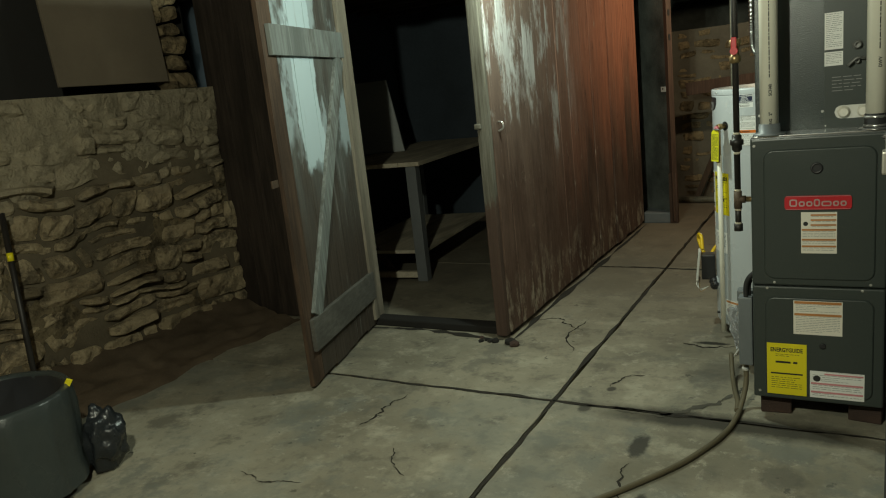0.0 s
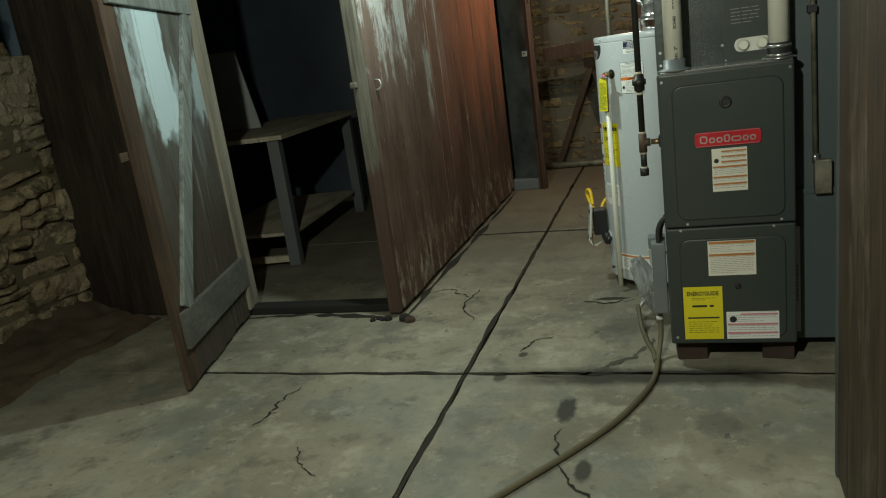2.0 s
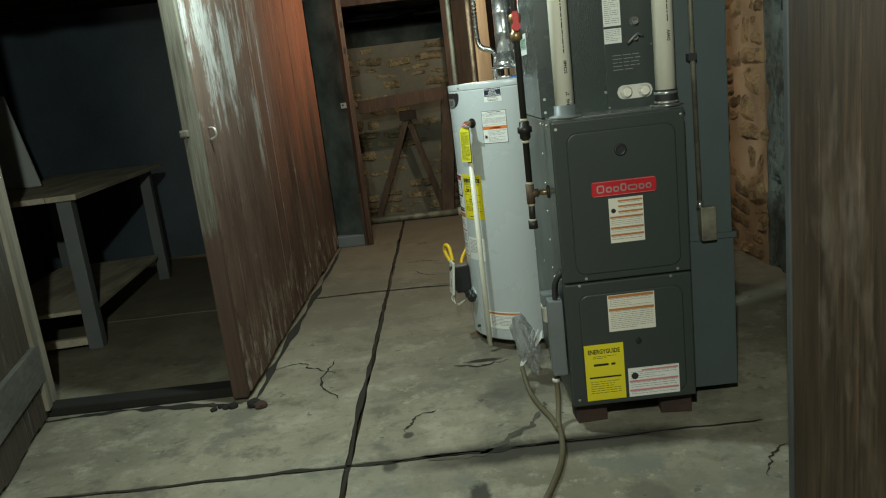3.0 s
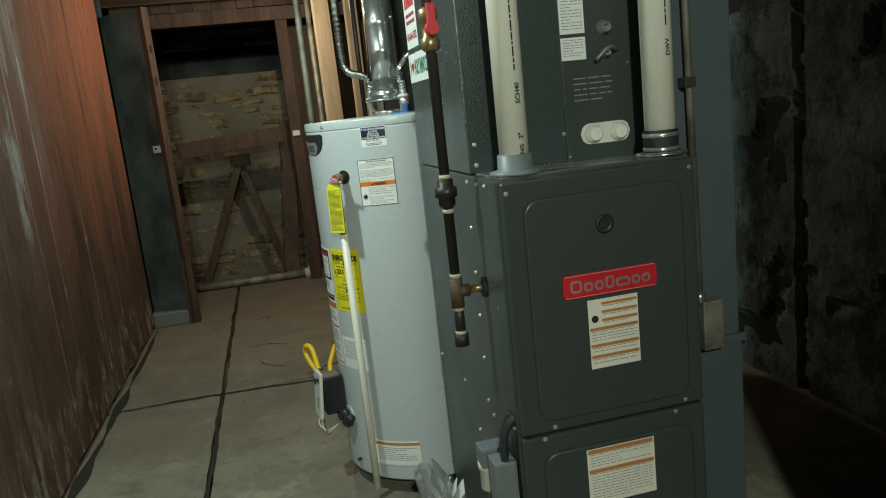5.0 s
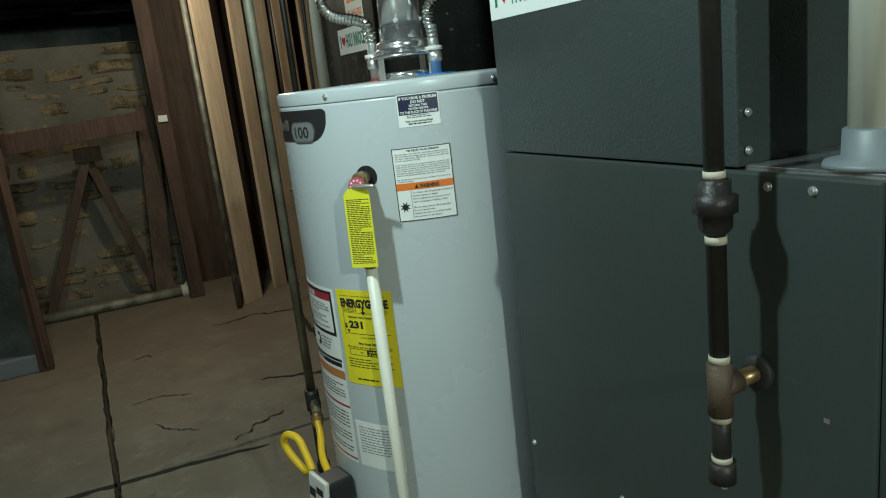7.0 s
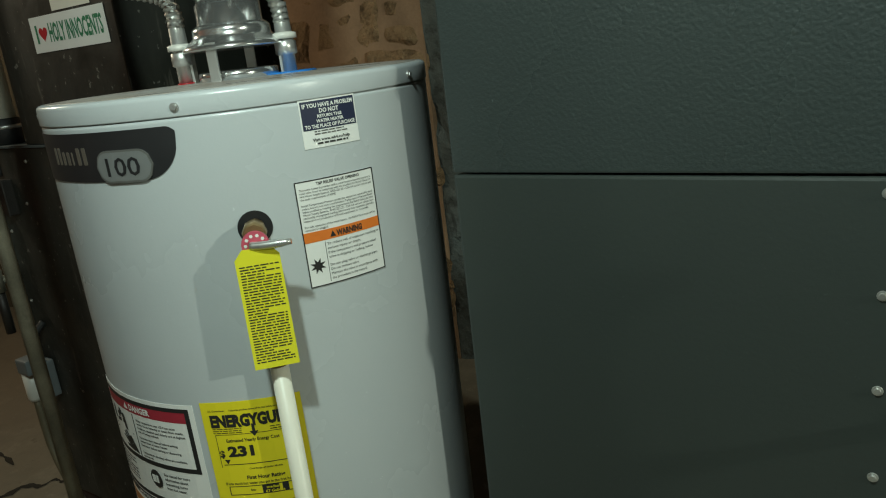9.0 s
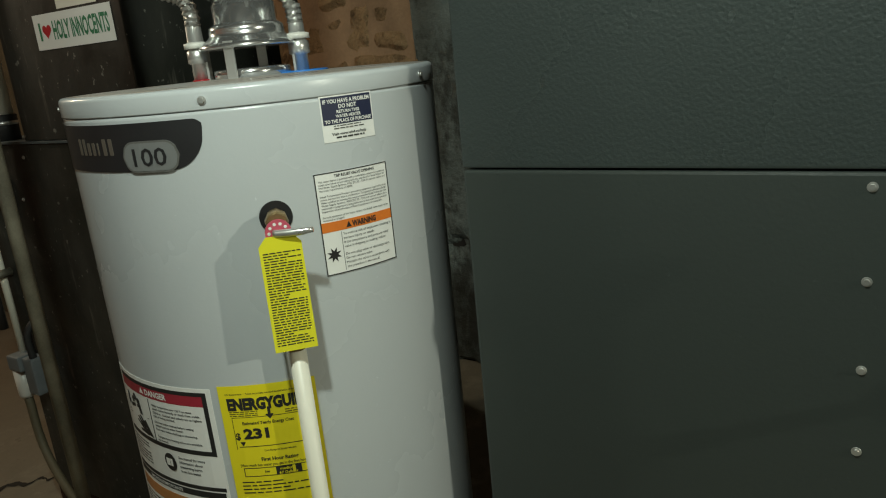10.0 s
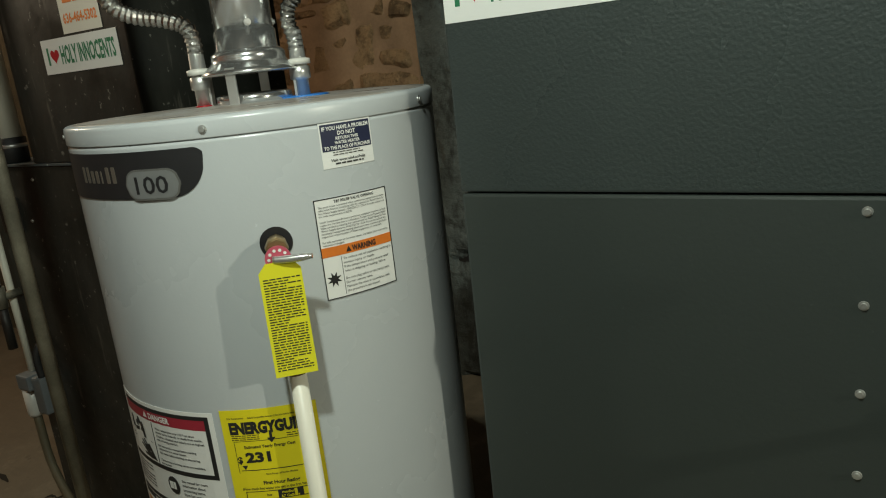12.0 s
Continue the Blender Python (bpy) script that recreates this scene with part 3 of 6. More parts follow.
for k, (u, w, hgt) in enumerate(((0.016, 0.025, 0.026), (0.046, 0.020, 0.019), (0.070, 0.020, 0.019), (0.094, 0.020, 0.026), (0.118, 0.032, 0.019), (0.154, 0.019, 0.019), (0.177, 0.019, 0.019))):
    part("badge_mark", sheet(bmesh.new(), at, u, u + w, 0.012, 0.012 + hgt, 0.0056, 0.0012, 0.007), "badge_pale", badge)
    part("badge_mark_inner", sheet(bmesh.new(), at, u + 0.005, u + w - 0.005, 0.017, 0.007 + hgt, 0.007, 0.0006, 0.003), "red", badge)
b = bmesh.new()
for q in ((0.004, 0.208, 0.0470, 0.0485), (0.004, 0.208, 0.0015, 0.003)):
    sheet(b, at, *q, 0.0056, 0.0006)
part("badge_rim", b, "pale_red", badge)


def notice(name, parent, at, w, h, bands, material="cream_paper", ink="rust_orange", seed=1, label="", lines=3, icon=None):
    """A printed notice: paper, coloured bands at the given heights (fractions), fine print between."""
    paper = part(name, sheet(bmesh.new(), at, 0, w, 0, h, 0.0004, 0.0006), material, parent, label)
    for lo, hi in bands:
        part("band", sheet(bmesh.new(), at, w * 0.02 if not icon else (w * 0.27 if lo > icon else w * 0.02), w * 0.98, h * lo, h * hi, 0.0011, 0.0003), ink, paper)
    b = bmesh.new()
    edges = sorted([(lo, hi) for lo, hi in bands]) + [(1.0, 1.0)]
    low = 0.03
    for k, (lo, hi) in enumerate(edges):
        if lo - low > 0.03:
            u0 = w * (0.3 if icon and low > icon else 0.05)
            fine_print(b, at, u0, w * 0.95, h * (low + 0.008), h * (lo - 0.012), max(1, int((lo - low) * h / 0.0065)), 0.0011, seed + k, 0.22)
        low = hi + 0.01
    ink_part("print", b, "grey_ink", paper)
    if icon:
        b = disc(at(w * 0.13, h * 0.72, 0.001), at(0, 0, 1) - at(0, 0, 0), w * 0.07, 0.0005)
        part("symbol", b, "ink", paper)
    return paper


notice("upper_notice", upper, flat_front(-0.165, DF, 0.667), 0.114, 0.151, [(0.91, 0.95), (0.79, 0.83), (0.67, 0.71), (0.55, 0.595), (0.31, 0.355), (0.15, 0.195)], seed=3, label="cream warning notice with orange bands", icon=0.58)
notice("lower_notice", lower, flat_front(-0.191, DF, 0.357), 0.160, 0.130, [(0.91, 0.985), (0.56, 0.63)], seed=11, label="cream warning notice with two orange bands")
notice("pink_notice", lower, flat_front(-0.136, DF, 0.110), 0.177, 0.106, [(0.87, 0.93), (0.50, 0.57), (0.18, 0.25)], ink="pale_red", material="white_paper", seed=15, label="white notice with pink bands", icon=0.6)
at = flat_front(-0.283, DF, 0.110)
eg = part("energy_label", sheet(bmesh.new(), at, 0, 0.136, 0, 0.206, 0.0004, 0.0006), "yellow", lower, "bright yellow energy label")
b = letters(bmesh.new(), "ENERGYGUIDE", at, 0.013, 0.172, 0.016, 0.0012, 0.110, 0.03)
sheet(b, at, 0.013, 0.123, 0.082, 0.088, 0.0011, 0.0002)
fine_print(b, at, 0.03, 0.11, 0.150, 0.163, 2, 0.0011, 3, 0.25)
fine_print(b, at, 0.015, 0.12, 0.02, 0.07, 6, 0.0011, 4, 0.2)
fine_print(b, at, 0.03, 0.105, 0.115, 0.135, 1, 0.0011, 5, 0.4)
ink_part("print", b, "ink", eg)

coil = part("coil_cabinet", box(FX0, FX1 - 0.003, 3.055, FY1, FZ1 + 0.003, CEIL, 0.003), "plenum", furnace, "charcoal textured sheet-metal plenum")
b = box(FX0 + 0.012, FX1 - 0.004, FY0 + 0.022, 3.056, FZ1 - 0.001, FZ1 + 0.005, 0.001)
part("top_flange", b, "galv", furnace)
part("front_plate", box(-0.100, 0.092, 3.049, 3.056, 1.092, CEIL - 0.1, 0.001), "furnace", coil)
screws(furnace, [(FX0, 3.089, z) for z in (0.543, 0.651, 0.756, 0.860, 0.966, 1.072)], (-1, 0, 0))
screws(furnace, [(FX0, y, z) for y, z in ((3.575, 0.508), (3.31, 0.517), (2.90, 0.55), (3.05, 0.52), (2.93, 0.43), (3.02, 0.36), (3.013, 1.072), (2.955, 1.072), (3.15, 0.30), (3.2, 0.42))], (-1, 0, 0))
screws(furnace, [(x, 3.052, z) for x, z in ((-0.318, 1.11), (-0.318, 1.155), (-0.105, 1.155), (-0.095, 1.102), (0.06, 1.30))], (0, -1, 0), 0.9)
screws(furnace, [(x, FY0 + 0.0005, z) for x, z in ((-0.318, 1.062), (0.088, 1.066), (-0.28, 0.530), (0.03, 0.530), (-0.255, 0.553), (0.055, 0.553), (-0.31, 0.115))], (0, -1, 0), 0.9)
b = fine_print(bmesh.new(), lambda u, v, d: Vector((FX0 - d, 2.94 - u * 0.3, 0.80 + v)), 0, 0.03, 0, 0.012, 1, 0.0006, 3, 0.5)
part("scratch", b, "badge_pale", furnace)
at = flat_front(0, 3.049, 0)
b = sheet(bmesh.new(), at, -0.066, 0.056, 1.125, 1.172, 0.0006, 0.0015, 0.023)
plate = part("port_plate", b, "white_plastic", coil, "oval off-white plate with two capped ports")
for x in (-0.036, 0.026):
    part("port_cap", lathe([(0.021, 0), (0.021, 0.006), (0.016, 0.008), (0.016, 0.018), (0.013, 0.020)], 20, m=pose(x, 3.047, 1.148, 90)), "cream_paper", plate)
for z, rr in ((1.38, 0.012), (1.325, 0.008)):
    part("pipe_stub", lathe([(rr * 1.4, 0), (rr * 1.4, 0.003), (rr, 0.004), (rr, 0.02), (rr * 0.6, 0.021), (rr * 0.6, 0.008)], 16, m=pose(0.005, 3.049, z, 90)), "dull_steel", coil)
part("copper_stub", tube(curve([(0.03, 3.04, 1.33), (0.005, 3.025, 1.335), (-0.025, 3.03, 1.31)], 5), 0.005, 8), "dull_steel", coil)
for z0, z1, s in ((1.372, 1.50, 4), (1.315, 1.364, 5)):
    lab = part("plate_label", sheet(bmesh.new(), at, -0.099, -0.040, z0, z1, 0.0006, 0.0005), "white_paper", coil, "small white printed label")
    ink_part("print", fine_print(bmesh.new(), at, -0.094, -0.045, z0 + 0.005, z1 - 0.005, int((z1 - z0) / 0.007), 0.0013, s, 0.25), "grey_ink", lab)
b = fine_print(bmesh.new(), at, -0.075, 0.02, 1.215, 1.275, 5, 0.0006, 21, 0.22)
ink_part("stencilled_text", b, "grey_ink", coil)


def heart(bm, at, u, v, s, d):
    pts = [(0.5 * s * 16 * math.sin(t) ** 3 / 16, 0.5 * s * (13 * math.cos(t) - 5 * math.cos(2 * t) - 2 * math.cos(3 * t) - math.cos(4 * t)) / 16) for t in (2 * math.pi * k / 28 for k in range(28))]
    bm.faces.new([bm.verts.new(at(u + a, v + c, d)) for a, c in pts])
    return bm


def bumper_sticker(parent, at):
    """White sticker: a letter, a red heart and two green words."""
    s = part("sticker", sheet(bmesh.new(), at, 0, 0.29, 0, 0.077, 0.0004, 0.0005), "white_paper", parent, "white sticker with green words and a red heart")
    part("heart", heart(bmesh.new(), at, 0.048, 0.040, 0.034, 0.0014), "red", s)
    g = letters(bmesh.new(), "I", at, 0.018, 0.021, 0.038, 0.0014, None, 0.02)
    letters(g, "HOLY INNOCENTS", at, 0.072, 0.021, 0.038, 0.0014, 0.205, 0.03)
    ink_part("lettering", g, "green", s)


def service_card(parent, at, faded):
    """The installer's card: a plain mark above a telephone number."""
    s = part("service_card", sheet(bmesh.new(), at, 0, 0.145, 0, 0.19, 0.0004, 0.0005), "cream_paper" if faded else "white_paper", parent, "creased white service card with red print")
    g = letters(bmesh.new(), "636-464-5302", at, 0.010, 0.022, 0.020, 0.0014, 0.125, 0.03)
    for v in (0.060, 0.078):
        fine_print(g, at, 0.02, 0.125, v, v + 0.013, 1, 0.0013, 5, 0.7)
    ink_part("number", g, "dark_red" if not faded else "orange", s)
    g = bmesh.new()
    for k in range(5):
        sheet(g, at, 0.015 + 0.024 * k, 0.034 + 0.024 * k, 0.105, 0.140, 0.0012, 0.0004, 0.004)
    ink_part("mark", g, "red", s)


bumper_sticker(coil, flat_west(FX0, 3.588, 1.320))
service_card(coil, flat_west(FX0, 3.582, 1.412), False)

for x, y in ((-0.29, 2.96), (0.055, 2.96), (-0.29, 3.50), (0.055, 3.50)):
    bk = solid("brick", box(-0.055, 0.055, -0.045, 0.045, 0.0, 0.083, 0.006), "brick", "worn red brick under the furnace", "brick", "bricks under the furnace")
    bk.matrix_basis = pose(x * 0.9 + 0.0, y, 0, 0, 0, 4 if x < 0 else -7)

# gas line at the furnace
GX, GY = -0.398, 3.03
gas = thing("gas_pipe", "black iron gas pipe with a red shut-off valve", "gas pipe")
part("pipe", cyl((GX, GY, 0.86), (GX, GY, CEIL), 0.0115), "iron", gas)
part("drip_leg", cyl((GX, GY, 0.735), (GX, GY, 0.81), 0.0115), "iron", gas)
part("tee", cyl((GX, GY, 0.802), (GX, GY, 0.87), 0.0150, bm=cyl((GX, GY, 0.838), (GX + 0.028, GY, 0.838), 0.0145)), "rust_iron", gas, "weathered brown iron tee")
part("branch", cyl((GX + 0.03, GY, 0.838), (FX0 + 0.01, GY, 0.838), 0.0105), "brass", gas)
part("grommet", lathe([(0.024, 0), (0.022, 0.006), (0.012, 0.008)], 18, m=pose(FX0, GY, 0.838, 0, -90)), "rubber", gas)
part("cap", cyl((GX, GY, 0.712), (GX, GY, 0.74), 0.0165), "iron", gas)
part("union", lathe([(0.014, 1.028), (0.019, 1.034), (0.019, 1.05), (0.025, 1.052), (0.025, 1.072), (0.018, 1.074), (0.018, 1.088), (0.013, 1.092)], 8, m=pose(GX, GY, 0)), "iron", gas)
for z in (1.02, 1.095, 0.874, 0.798, 0.742):
    part("sealant", cyl((GX, GY, z - 0.004), (GX, GY, z + 0.005), 0.0124), "tape", gas)
valve = part("valve_body", lathe([(0.014, 1.36), (0.021, 1.366), (0.021, 1.385), (0.016, 1.39), (0.016, 1.42), (0.021, 1.425), (0.021, 1.445), (0.013, 1.45)], 8, m=pose(GX, GY, 0)), "brass", gas)
b = disc((GX, GY - 0.018, 1.405), (0, -1, 0), 0.014, 0.018)
box(GX - 0.010, GX + 0.010, GY - 0.034, GY - 0.026, 1.395, 1.455, 0.003, b)
part("lever", b, "red", valve, "red valve lever")

# vent pipes on the furnace top
for vx, vy, vr, z0, dirty in ((-0.272, 2.922, 0.031, FZ1 + 0.01, False), (0.064, 2.926, 0.033, 1.142, True)):
    vent = thing("vent_pipe", "cream plastic vent pipe rising from the furnace top", "pipe", "vent pipes")
    part("pipe", lathe([(vr, z0), (vr, CEIL)], 28, m=pose(vx, vy, 0)), "pvc", vent)
    if not dirty:
        part("flange", lathe([(0.056, FZ1 + 0.006), (0.054, FZ1 + 0.012), (0.037, FZ1 + 0.016), (0.036, FZ1 + 0.045), (0.033, FZ1 + 0.047)], 28, m=pose(vx, vy, 0)), "grey_pvc", vent, "grey plastic flange")
    else:
        part("coupling", lathe([(0.043, FZ1 + 0.006), (0.041, FZ1 + 0.014), (0.037, FZ1 + 0.016), (0.037, 1.145), (0.034, 1.147)], 28, m=pose(vx, vy, 0)), "rubber", vent, "black rubber coupling")
        for z in (1.102, 1.132):
            part("clamp", lathe([(0.0385, z), (0.0385, z + 0.009)], 28, m=pose(vx, vy, 0)), "chrome", vent)
        part("base_ring", lathe([(0.056, FZ1 + 0.006), (0.054, FZ1 + 0.011), (0.04, FZ1 + 0.013)], 28, m=pose(vx, vy, 0)), "galv", vent)
    up = lambda u, v, d, vx=vx, vy=vy, vr=vr, th=radians(-78): Vector((vx + (vr + d) * math.cos(th - v / vr), vy + (vr + d) * math.sin(th - v / vr), u))
    g = bmesh.new()
    if not dirty:
        letters(g, 'SCH40', up, 1.235, -0.005, 0.010, 0.0008, None, 0.03)
        letters(g, '2"', up, 1.165, -0.005, 0.010, 0.0008, None, 0.03)
        letters(g, 'NG', up, 1.135, -0.005, 0.009, 0.0008, None, 0.03)
        fine_print(g, up, 1.30, 1.75, -0.0035, 0.0035, 1, 0.0008, 9, 0.45)
    else:
        letters(g, 'DWV', up, 1.30, -0.005, 0.010, 0.0008, None, 0.03)
        fine_print(g, up, 1.36, 1.7, -0.0035, 0.0035, 1, 0.0008, 8, 0.45)
    ink_part("print", g, "ink", vent)

# return duct, conduit and switch box
duct = thing("return_duct", "grey painted sheet-metal return air duct", "duct")
part("drop", box(FX1 + 0.006, 0.301, 3.012, 3.62, 0.62, CEIL, 0.003), "duct", duct)
part("boot", box(FX1 + 0.004, 0.304, 3.006, 3.62, 0.045, 0.615, 0.003), "duct", duct)
part("seam", box(FX1 + 0.004, 0.312, 3.000, 3.01, 0.604, 0.624, 0.001), "duct", duct)
part("filter_slot", box(0.112, 0.134, 2.998, 3.009, 0.075, 0.485, 0.001), "white_plastic", duct, "off-white filter edge")
ink_part("print", fine_print(bmesh.new(), lambda u, v, d: Vector((0.123 + v, 2.998 - d, u)), 0.2, 0.34, -0.004, 0.004, 1, 0.0006, 31, 0.8), "grey_ink", duct)
cond = thing("electrical_conduit", "thin metal conduit running down to a switch box", "conduit")
part("conduit", cyl((0.184, 2.992, 0.725), (0.168, 2.992, CEIL), 0.0085), "old_pipe", cond)
part("switch_box", box(0.180, 0.234, 2.972, 3.014, 0.607, 0.728, 0.004), "old_pipe", cond, "dull grey steel switch box")
part("connector", cyl((0.184, 2.992, 0.722), (0.184, 2.992, 0.75), 0.013), "galv", cond)
part("strap", box(0.162, 0.190, 2.981, 3.014, 1.228, 1.252, 0.002), "rubber", cond)

# condensate trap and drain hose
trap = thing("condensate_trap", "grey plastic condensate trap with black hoses", "drain trap")
b = box(-0.388, -0.337, 2.892, 2.950, 0.20, 0.478, 0.006)
box(-0.40, -0.337, 2.955, 3.005, 0.44, 0.487, 0.006, b)
part("trap_body", b, "grey_pvc", trap)
part("clear_cup", lathe([(0.018, 0.375), (0.021, 0.38), (0.021, 0.425), (0.024, 0.428), (0.024, 0.445)], 20, m=pose(-0.378, 2.985, 0)), "white_plastic", trap, "milky plastic cup")
for x, y in ((-0.36, 2.905), (-0.352, 2.928)):
    part("hose_stub", tube(curve([(x, y, 0.46), (x, y, 0.52), (x + 0.012, y - 0.002, 0.555), (FX0 + 0.004, y - 0.004, 0.575)], 5), 0.009, 10), "rubber", trap)
hose = thing("drain_hose", "dirty tan drain hose lying across the floor", "hose")
path = curve([(-0.378, 2.985, 0.385), (-0.375, 2.975, 0.25), (-0.372, 2.955, 0.10), (-0.385, 2.90, 0.025), (-0.392, 2.80, 0.012), (-0.410, 2.68, 0.012), (-0.452, 2.55, 0.012), (-0.53, 2.38, 0.012), (-0.66, 2.18, 0.012), (-0.80, 1.99, 0.012), (-1.0, 1.70, 0.012), (-1.3, 1.2, 0.012)], 8)
part("hose", tube(path, 0.0102, 12), "hose", hose)
part("hose_branch", tube(curve([(-0.47, 3.26, 0.10), (-0.455, 3.18, 0.03), (-0.43, 3.06, 0.014), (-0.405, 2.95, 0.016), (-0.396, 2.86, 0.018)], 8), 0.010, 12), "hose", hose)
part("hose_clip", disc((-0.373, 2.963, 0.15), (0, 0.1, 1), 0.014, 0.012), "white_plastic", hose)

# crumpled clear bag with papers
rnd = random.Random(4)
bag = thing("plastic_bag", "crumpled clear plastic bag of papers by the furnace", "bag")
b = bmesh.new()
bmesh.ops.create_icosphere(b, subdivisions=3, radius=1)
for v in b.verts:
    k = noise.noise(v.co * 2.4) * 0.38 + noise.noise(v.co * 6) * 0.18
    v.co = Vector((v.co.x * 0.045, v.co.y * 0.075, v.co.z * 0.155)) * (1 + k)
bmesh.ops.transform(b, matrix=pose(-0.43, 3.36, 0.155, 22, -14, 0), verts=b.verts)
for v in b.verts:
    v.co.z = max(v.co.z, 0.003)
nb = Nodes("clear_film")
nb.b.inputs["Transmission Weight"].default_value = 0.75
nb.b.inputs["IOR"].default_value = 1.2
M["film"] = nb.done((0.85, 0.87, 0.9), 0.18, 0, nb.bump(nb.noise(45, 4), 0.8, 0.01))
part("film", b, "film", bag)
for k in range(3):
    b = box(-0.028, 0.028, -0.0015, 0.0015, -0.10, 0.09, 0.0005)
    pg = part("paper", b, "white_paper", bag)
    pg.matrix_basis = pose(-0.43 + 0.007 * k, 3.36 - 0.012 * k, 0.14, 22 + 6 * k, -14, 60 + 9 * k)

# ---------- water heater ----------
HX, HY, HR = -0.345, 3.956, 0.285
heater = thing("water_heater", "light grey tank water heater with metal flue", "water heater")
AX = pose(HX, HY, 0)
part("tank", lathe([(HR - 0.004, 0.055), (HR, 0.06), (HR, 0.062), (HR, 0.096), (HR, 0.098), (HR - 0.002, 0.100), (HR + 0.001, 0.103), (HR, 0.106), (HR, 0.110), (HR, 1.205), (HR, 1.2095), (HR - 0.002, 1.2100), (HR - 0.002, 1.215)], 128, m=AX), "heater", heater)
part("cap", lathe([(HR - 0.001, 1.2108), (HR + 0.0012, 1.2112), (HR + 0.0015, 1.2125), (HR + 0.0015, 1.2315), (HR + 0.0005, 1.2350), (HR - 0.002, 1.2372), (HR - 0.005, 1.2382), (HR - 0.010, 1.2384)], 128, m=AX), "heater", heater)
part("cap_top", lathe([(HR - 0.0102, 1.2300), (HR - 0.0100, 1.2385), (HR - 0.03, 1.239), (0.20, 1.240), (0.09, 1.242), (0.06, 1.242)], 96, m=AX), "browned_cap", heater, "grey tank top with a painted brown reflection and dirt specks")
for a in (60, 180, 300):
    part("foot", cyl((HX + 0.22 * math.cos(radians(a)), HY + 0.22 * math.sin(radians(a)), 0), (HX + 0.22 * math.cos(radians(a)), HY + 0.22 * math.sin(radians(a)), 0.062), 0.03), "black_plastic", heater)
for a in (-147.8, -79, 143, 60):
    n = Vector((math.cos(radians(a)), math.sin(radians(a)), 0))
    screws(heater, [Vector((HX, HY, 1.2225)) + n * (HR + 0.0015)], n)

on = lambda th, z: round_side(HX, HY, HR, th, z)
W = lambda deg: radians(deg) * HR
# maker's plate: black band with a pale pill
b = bmesh.new()
at = on(-208, 1.140)
w, n = W(59), 120
rows = []
for k in range(n + 1):
    u = w * k / n
    low = 0.0 if u < w - 0.048 else 0.050 * (1 - math.sqrt(max(0.0, 1 - ((u - (w - 0.048)) / 0.048) ** 2)))
    top = 0.062 + (0.0 if u < w - 0.012 else -0.006 * ((u - w + 0.012) / 0.012) ** 2)
    rows.append([b.verts.new(at(u, v, d)) for v, d in ((low, 0.0003), (top, 0.0003), (top, 0.0012), (low, 0.0012))])
for p, q in zip(rows, rows[1:]):
    for k in range(4):
        b.faces.new((p[k], p[(k + 1) % 4], q[(k + 1) % 4], q[k]))
band = part("maker_plate", b, "black_plastic", heater, "black plastic maker's plate with a pale pill")
for k in range(7):
    b = sheet(bmesh.new(), at, 0.075 + 0.0125 * k, 0.075 + 0.0125 * k + (0.0075 if k != 4 else 0.0035), 0.022, 0.022 + (0.022 if k in (0, 1, 5, 6) else 0.017), 0.0014, 0.0003, 0.0017)
    part("plate_mark", b, "padlock", band, "plain silver mark")
pill = part("pill", sheet(bmesh.new(), on(-172.7, 1.1385), 0, W(16.8), 0, 0.0405, 0.0013, 0.002, 0.019), "dull_steel", band, "grey pill with a number")
part("pill_face", sheet(bmesh.new(), on(-172.7, 1.1385), 0.0025, W(16.8) - 0.0025, 0.0025, 0.038, 0.0033, 0.0004, 0.0165), "pill", pill)
ink_part("number", letters(bmesh.new(), "100", on(-169.3, 1.1385), 0, 0.0090, 0.0225, 0.0042, W(10.0), 0.012), "black_plastic", pill)

# return notice
at, w = on(-119, 1.151), W(15.8)
lab = part("return_notice", sheet(bmesh.new(), at, 0, w, 0, 0.060, 0.0004, 0.0005), "white_paper", heater, "white notice with a navy panel")
part("panel", sheet(bmesh.new(), at, 0.002, w - 0.002, 0.0225, 0.058, 0.001, 0.0002), "navy", lab)
g = bmesh.new()
for text, v, hgt, wd in (("IF YOU HAVE A PROBLEM", 0.0500, 0.0050, 0.070), ("DO NOT", 0.0428, 0.0052, 0.027), ("RETURN THIS", 0.0368, 0.0038, 0.034), ("WATER HEATER", 0.0310, 0.0038, 0.038), ("TO THE PLACE OF PURCHASE", 0.0245, 0.0044, 0.070)):
    letters(g, text, at, (w - wd) / 2, v, hgt, 0.0016, wd, 0.03)
ink_part("pale_lettering", g, "white_paper", lab)
g = letters(bmesh.new(), "Visit www.wh4.co/help", at, 0.012, 0.0085, 0.0036, 0.0013, 0.052, 0.02)
fine_print(g, at, 0.016, w - 0.016, 0.0145, 0.021, 2, 0.0012, 2, 0.35)
fine_print(g, at, 0.018, w - 0.018, 0.003, 0.0065, 1, 0.0012, 3, 0.6)
ink_part("lettering", g, "ink", lab)

# relief valve notice
at, w = on(-123.3, 0.973), W(22.6)
lab = part("valve_notice", sheet(bmesh.new(), at, 0, w, 0, 0.140, 0.0004, 0.0005), "white_paper", heater, "white relief valve notice with an orange band")
g = bmesh.new()
for q in ((0, w, 0.1385, 0.14), (0, w, 0, 0.0015), (0, 0.0015, 0, 0.14), (w - 0.0015, w, 0, 0.14), (w * 0.245, w * 0.25, 0.004, 0.058)):
    sheet(g, at, *q, 0.0011, 0.0002)
letters(g, "T&P RELIEF VALVE OPENING", at, 0.028, 0.1325, 0.0038, 0.0013, 0.062, 0.02)
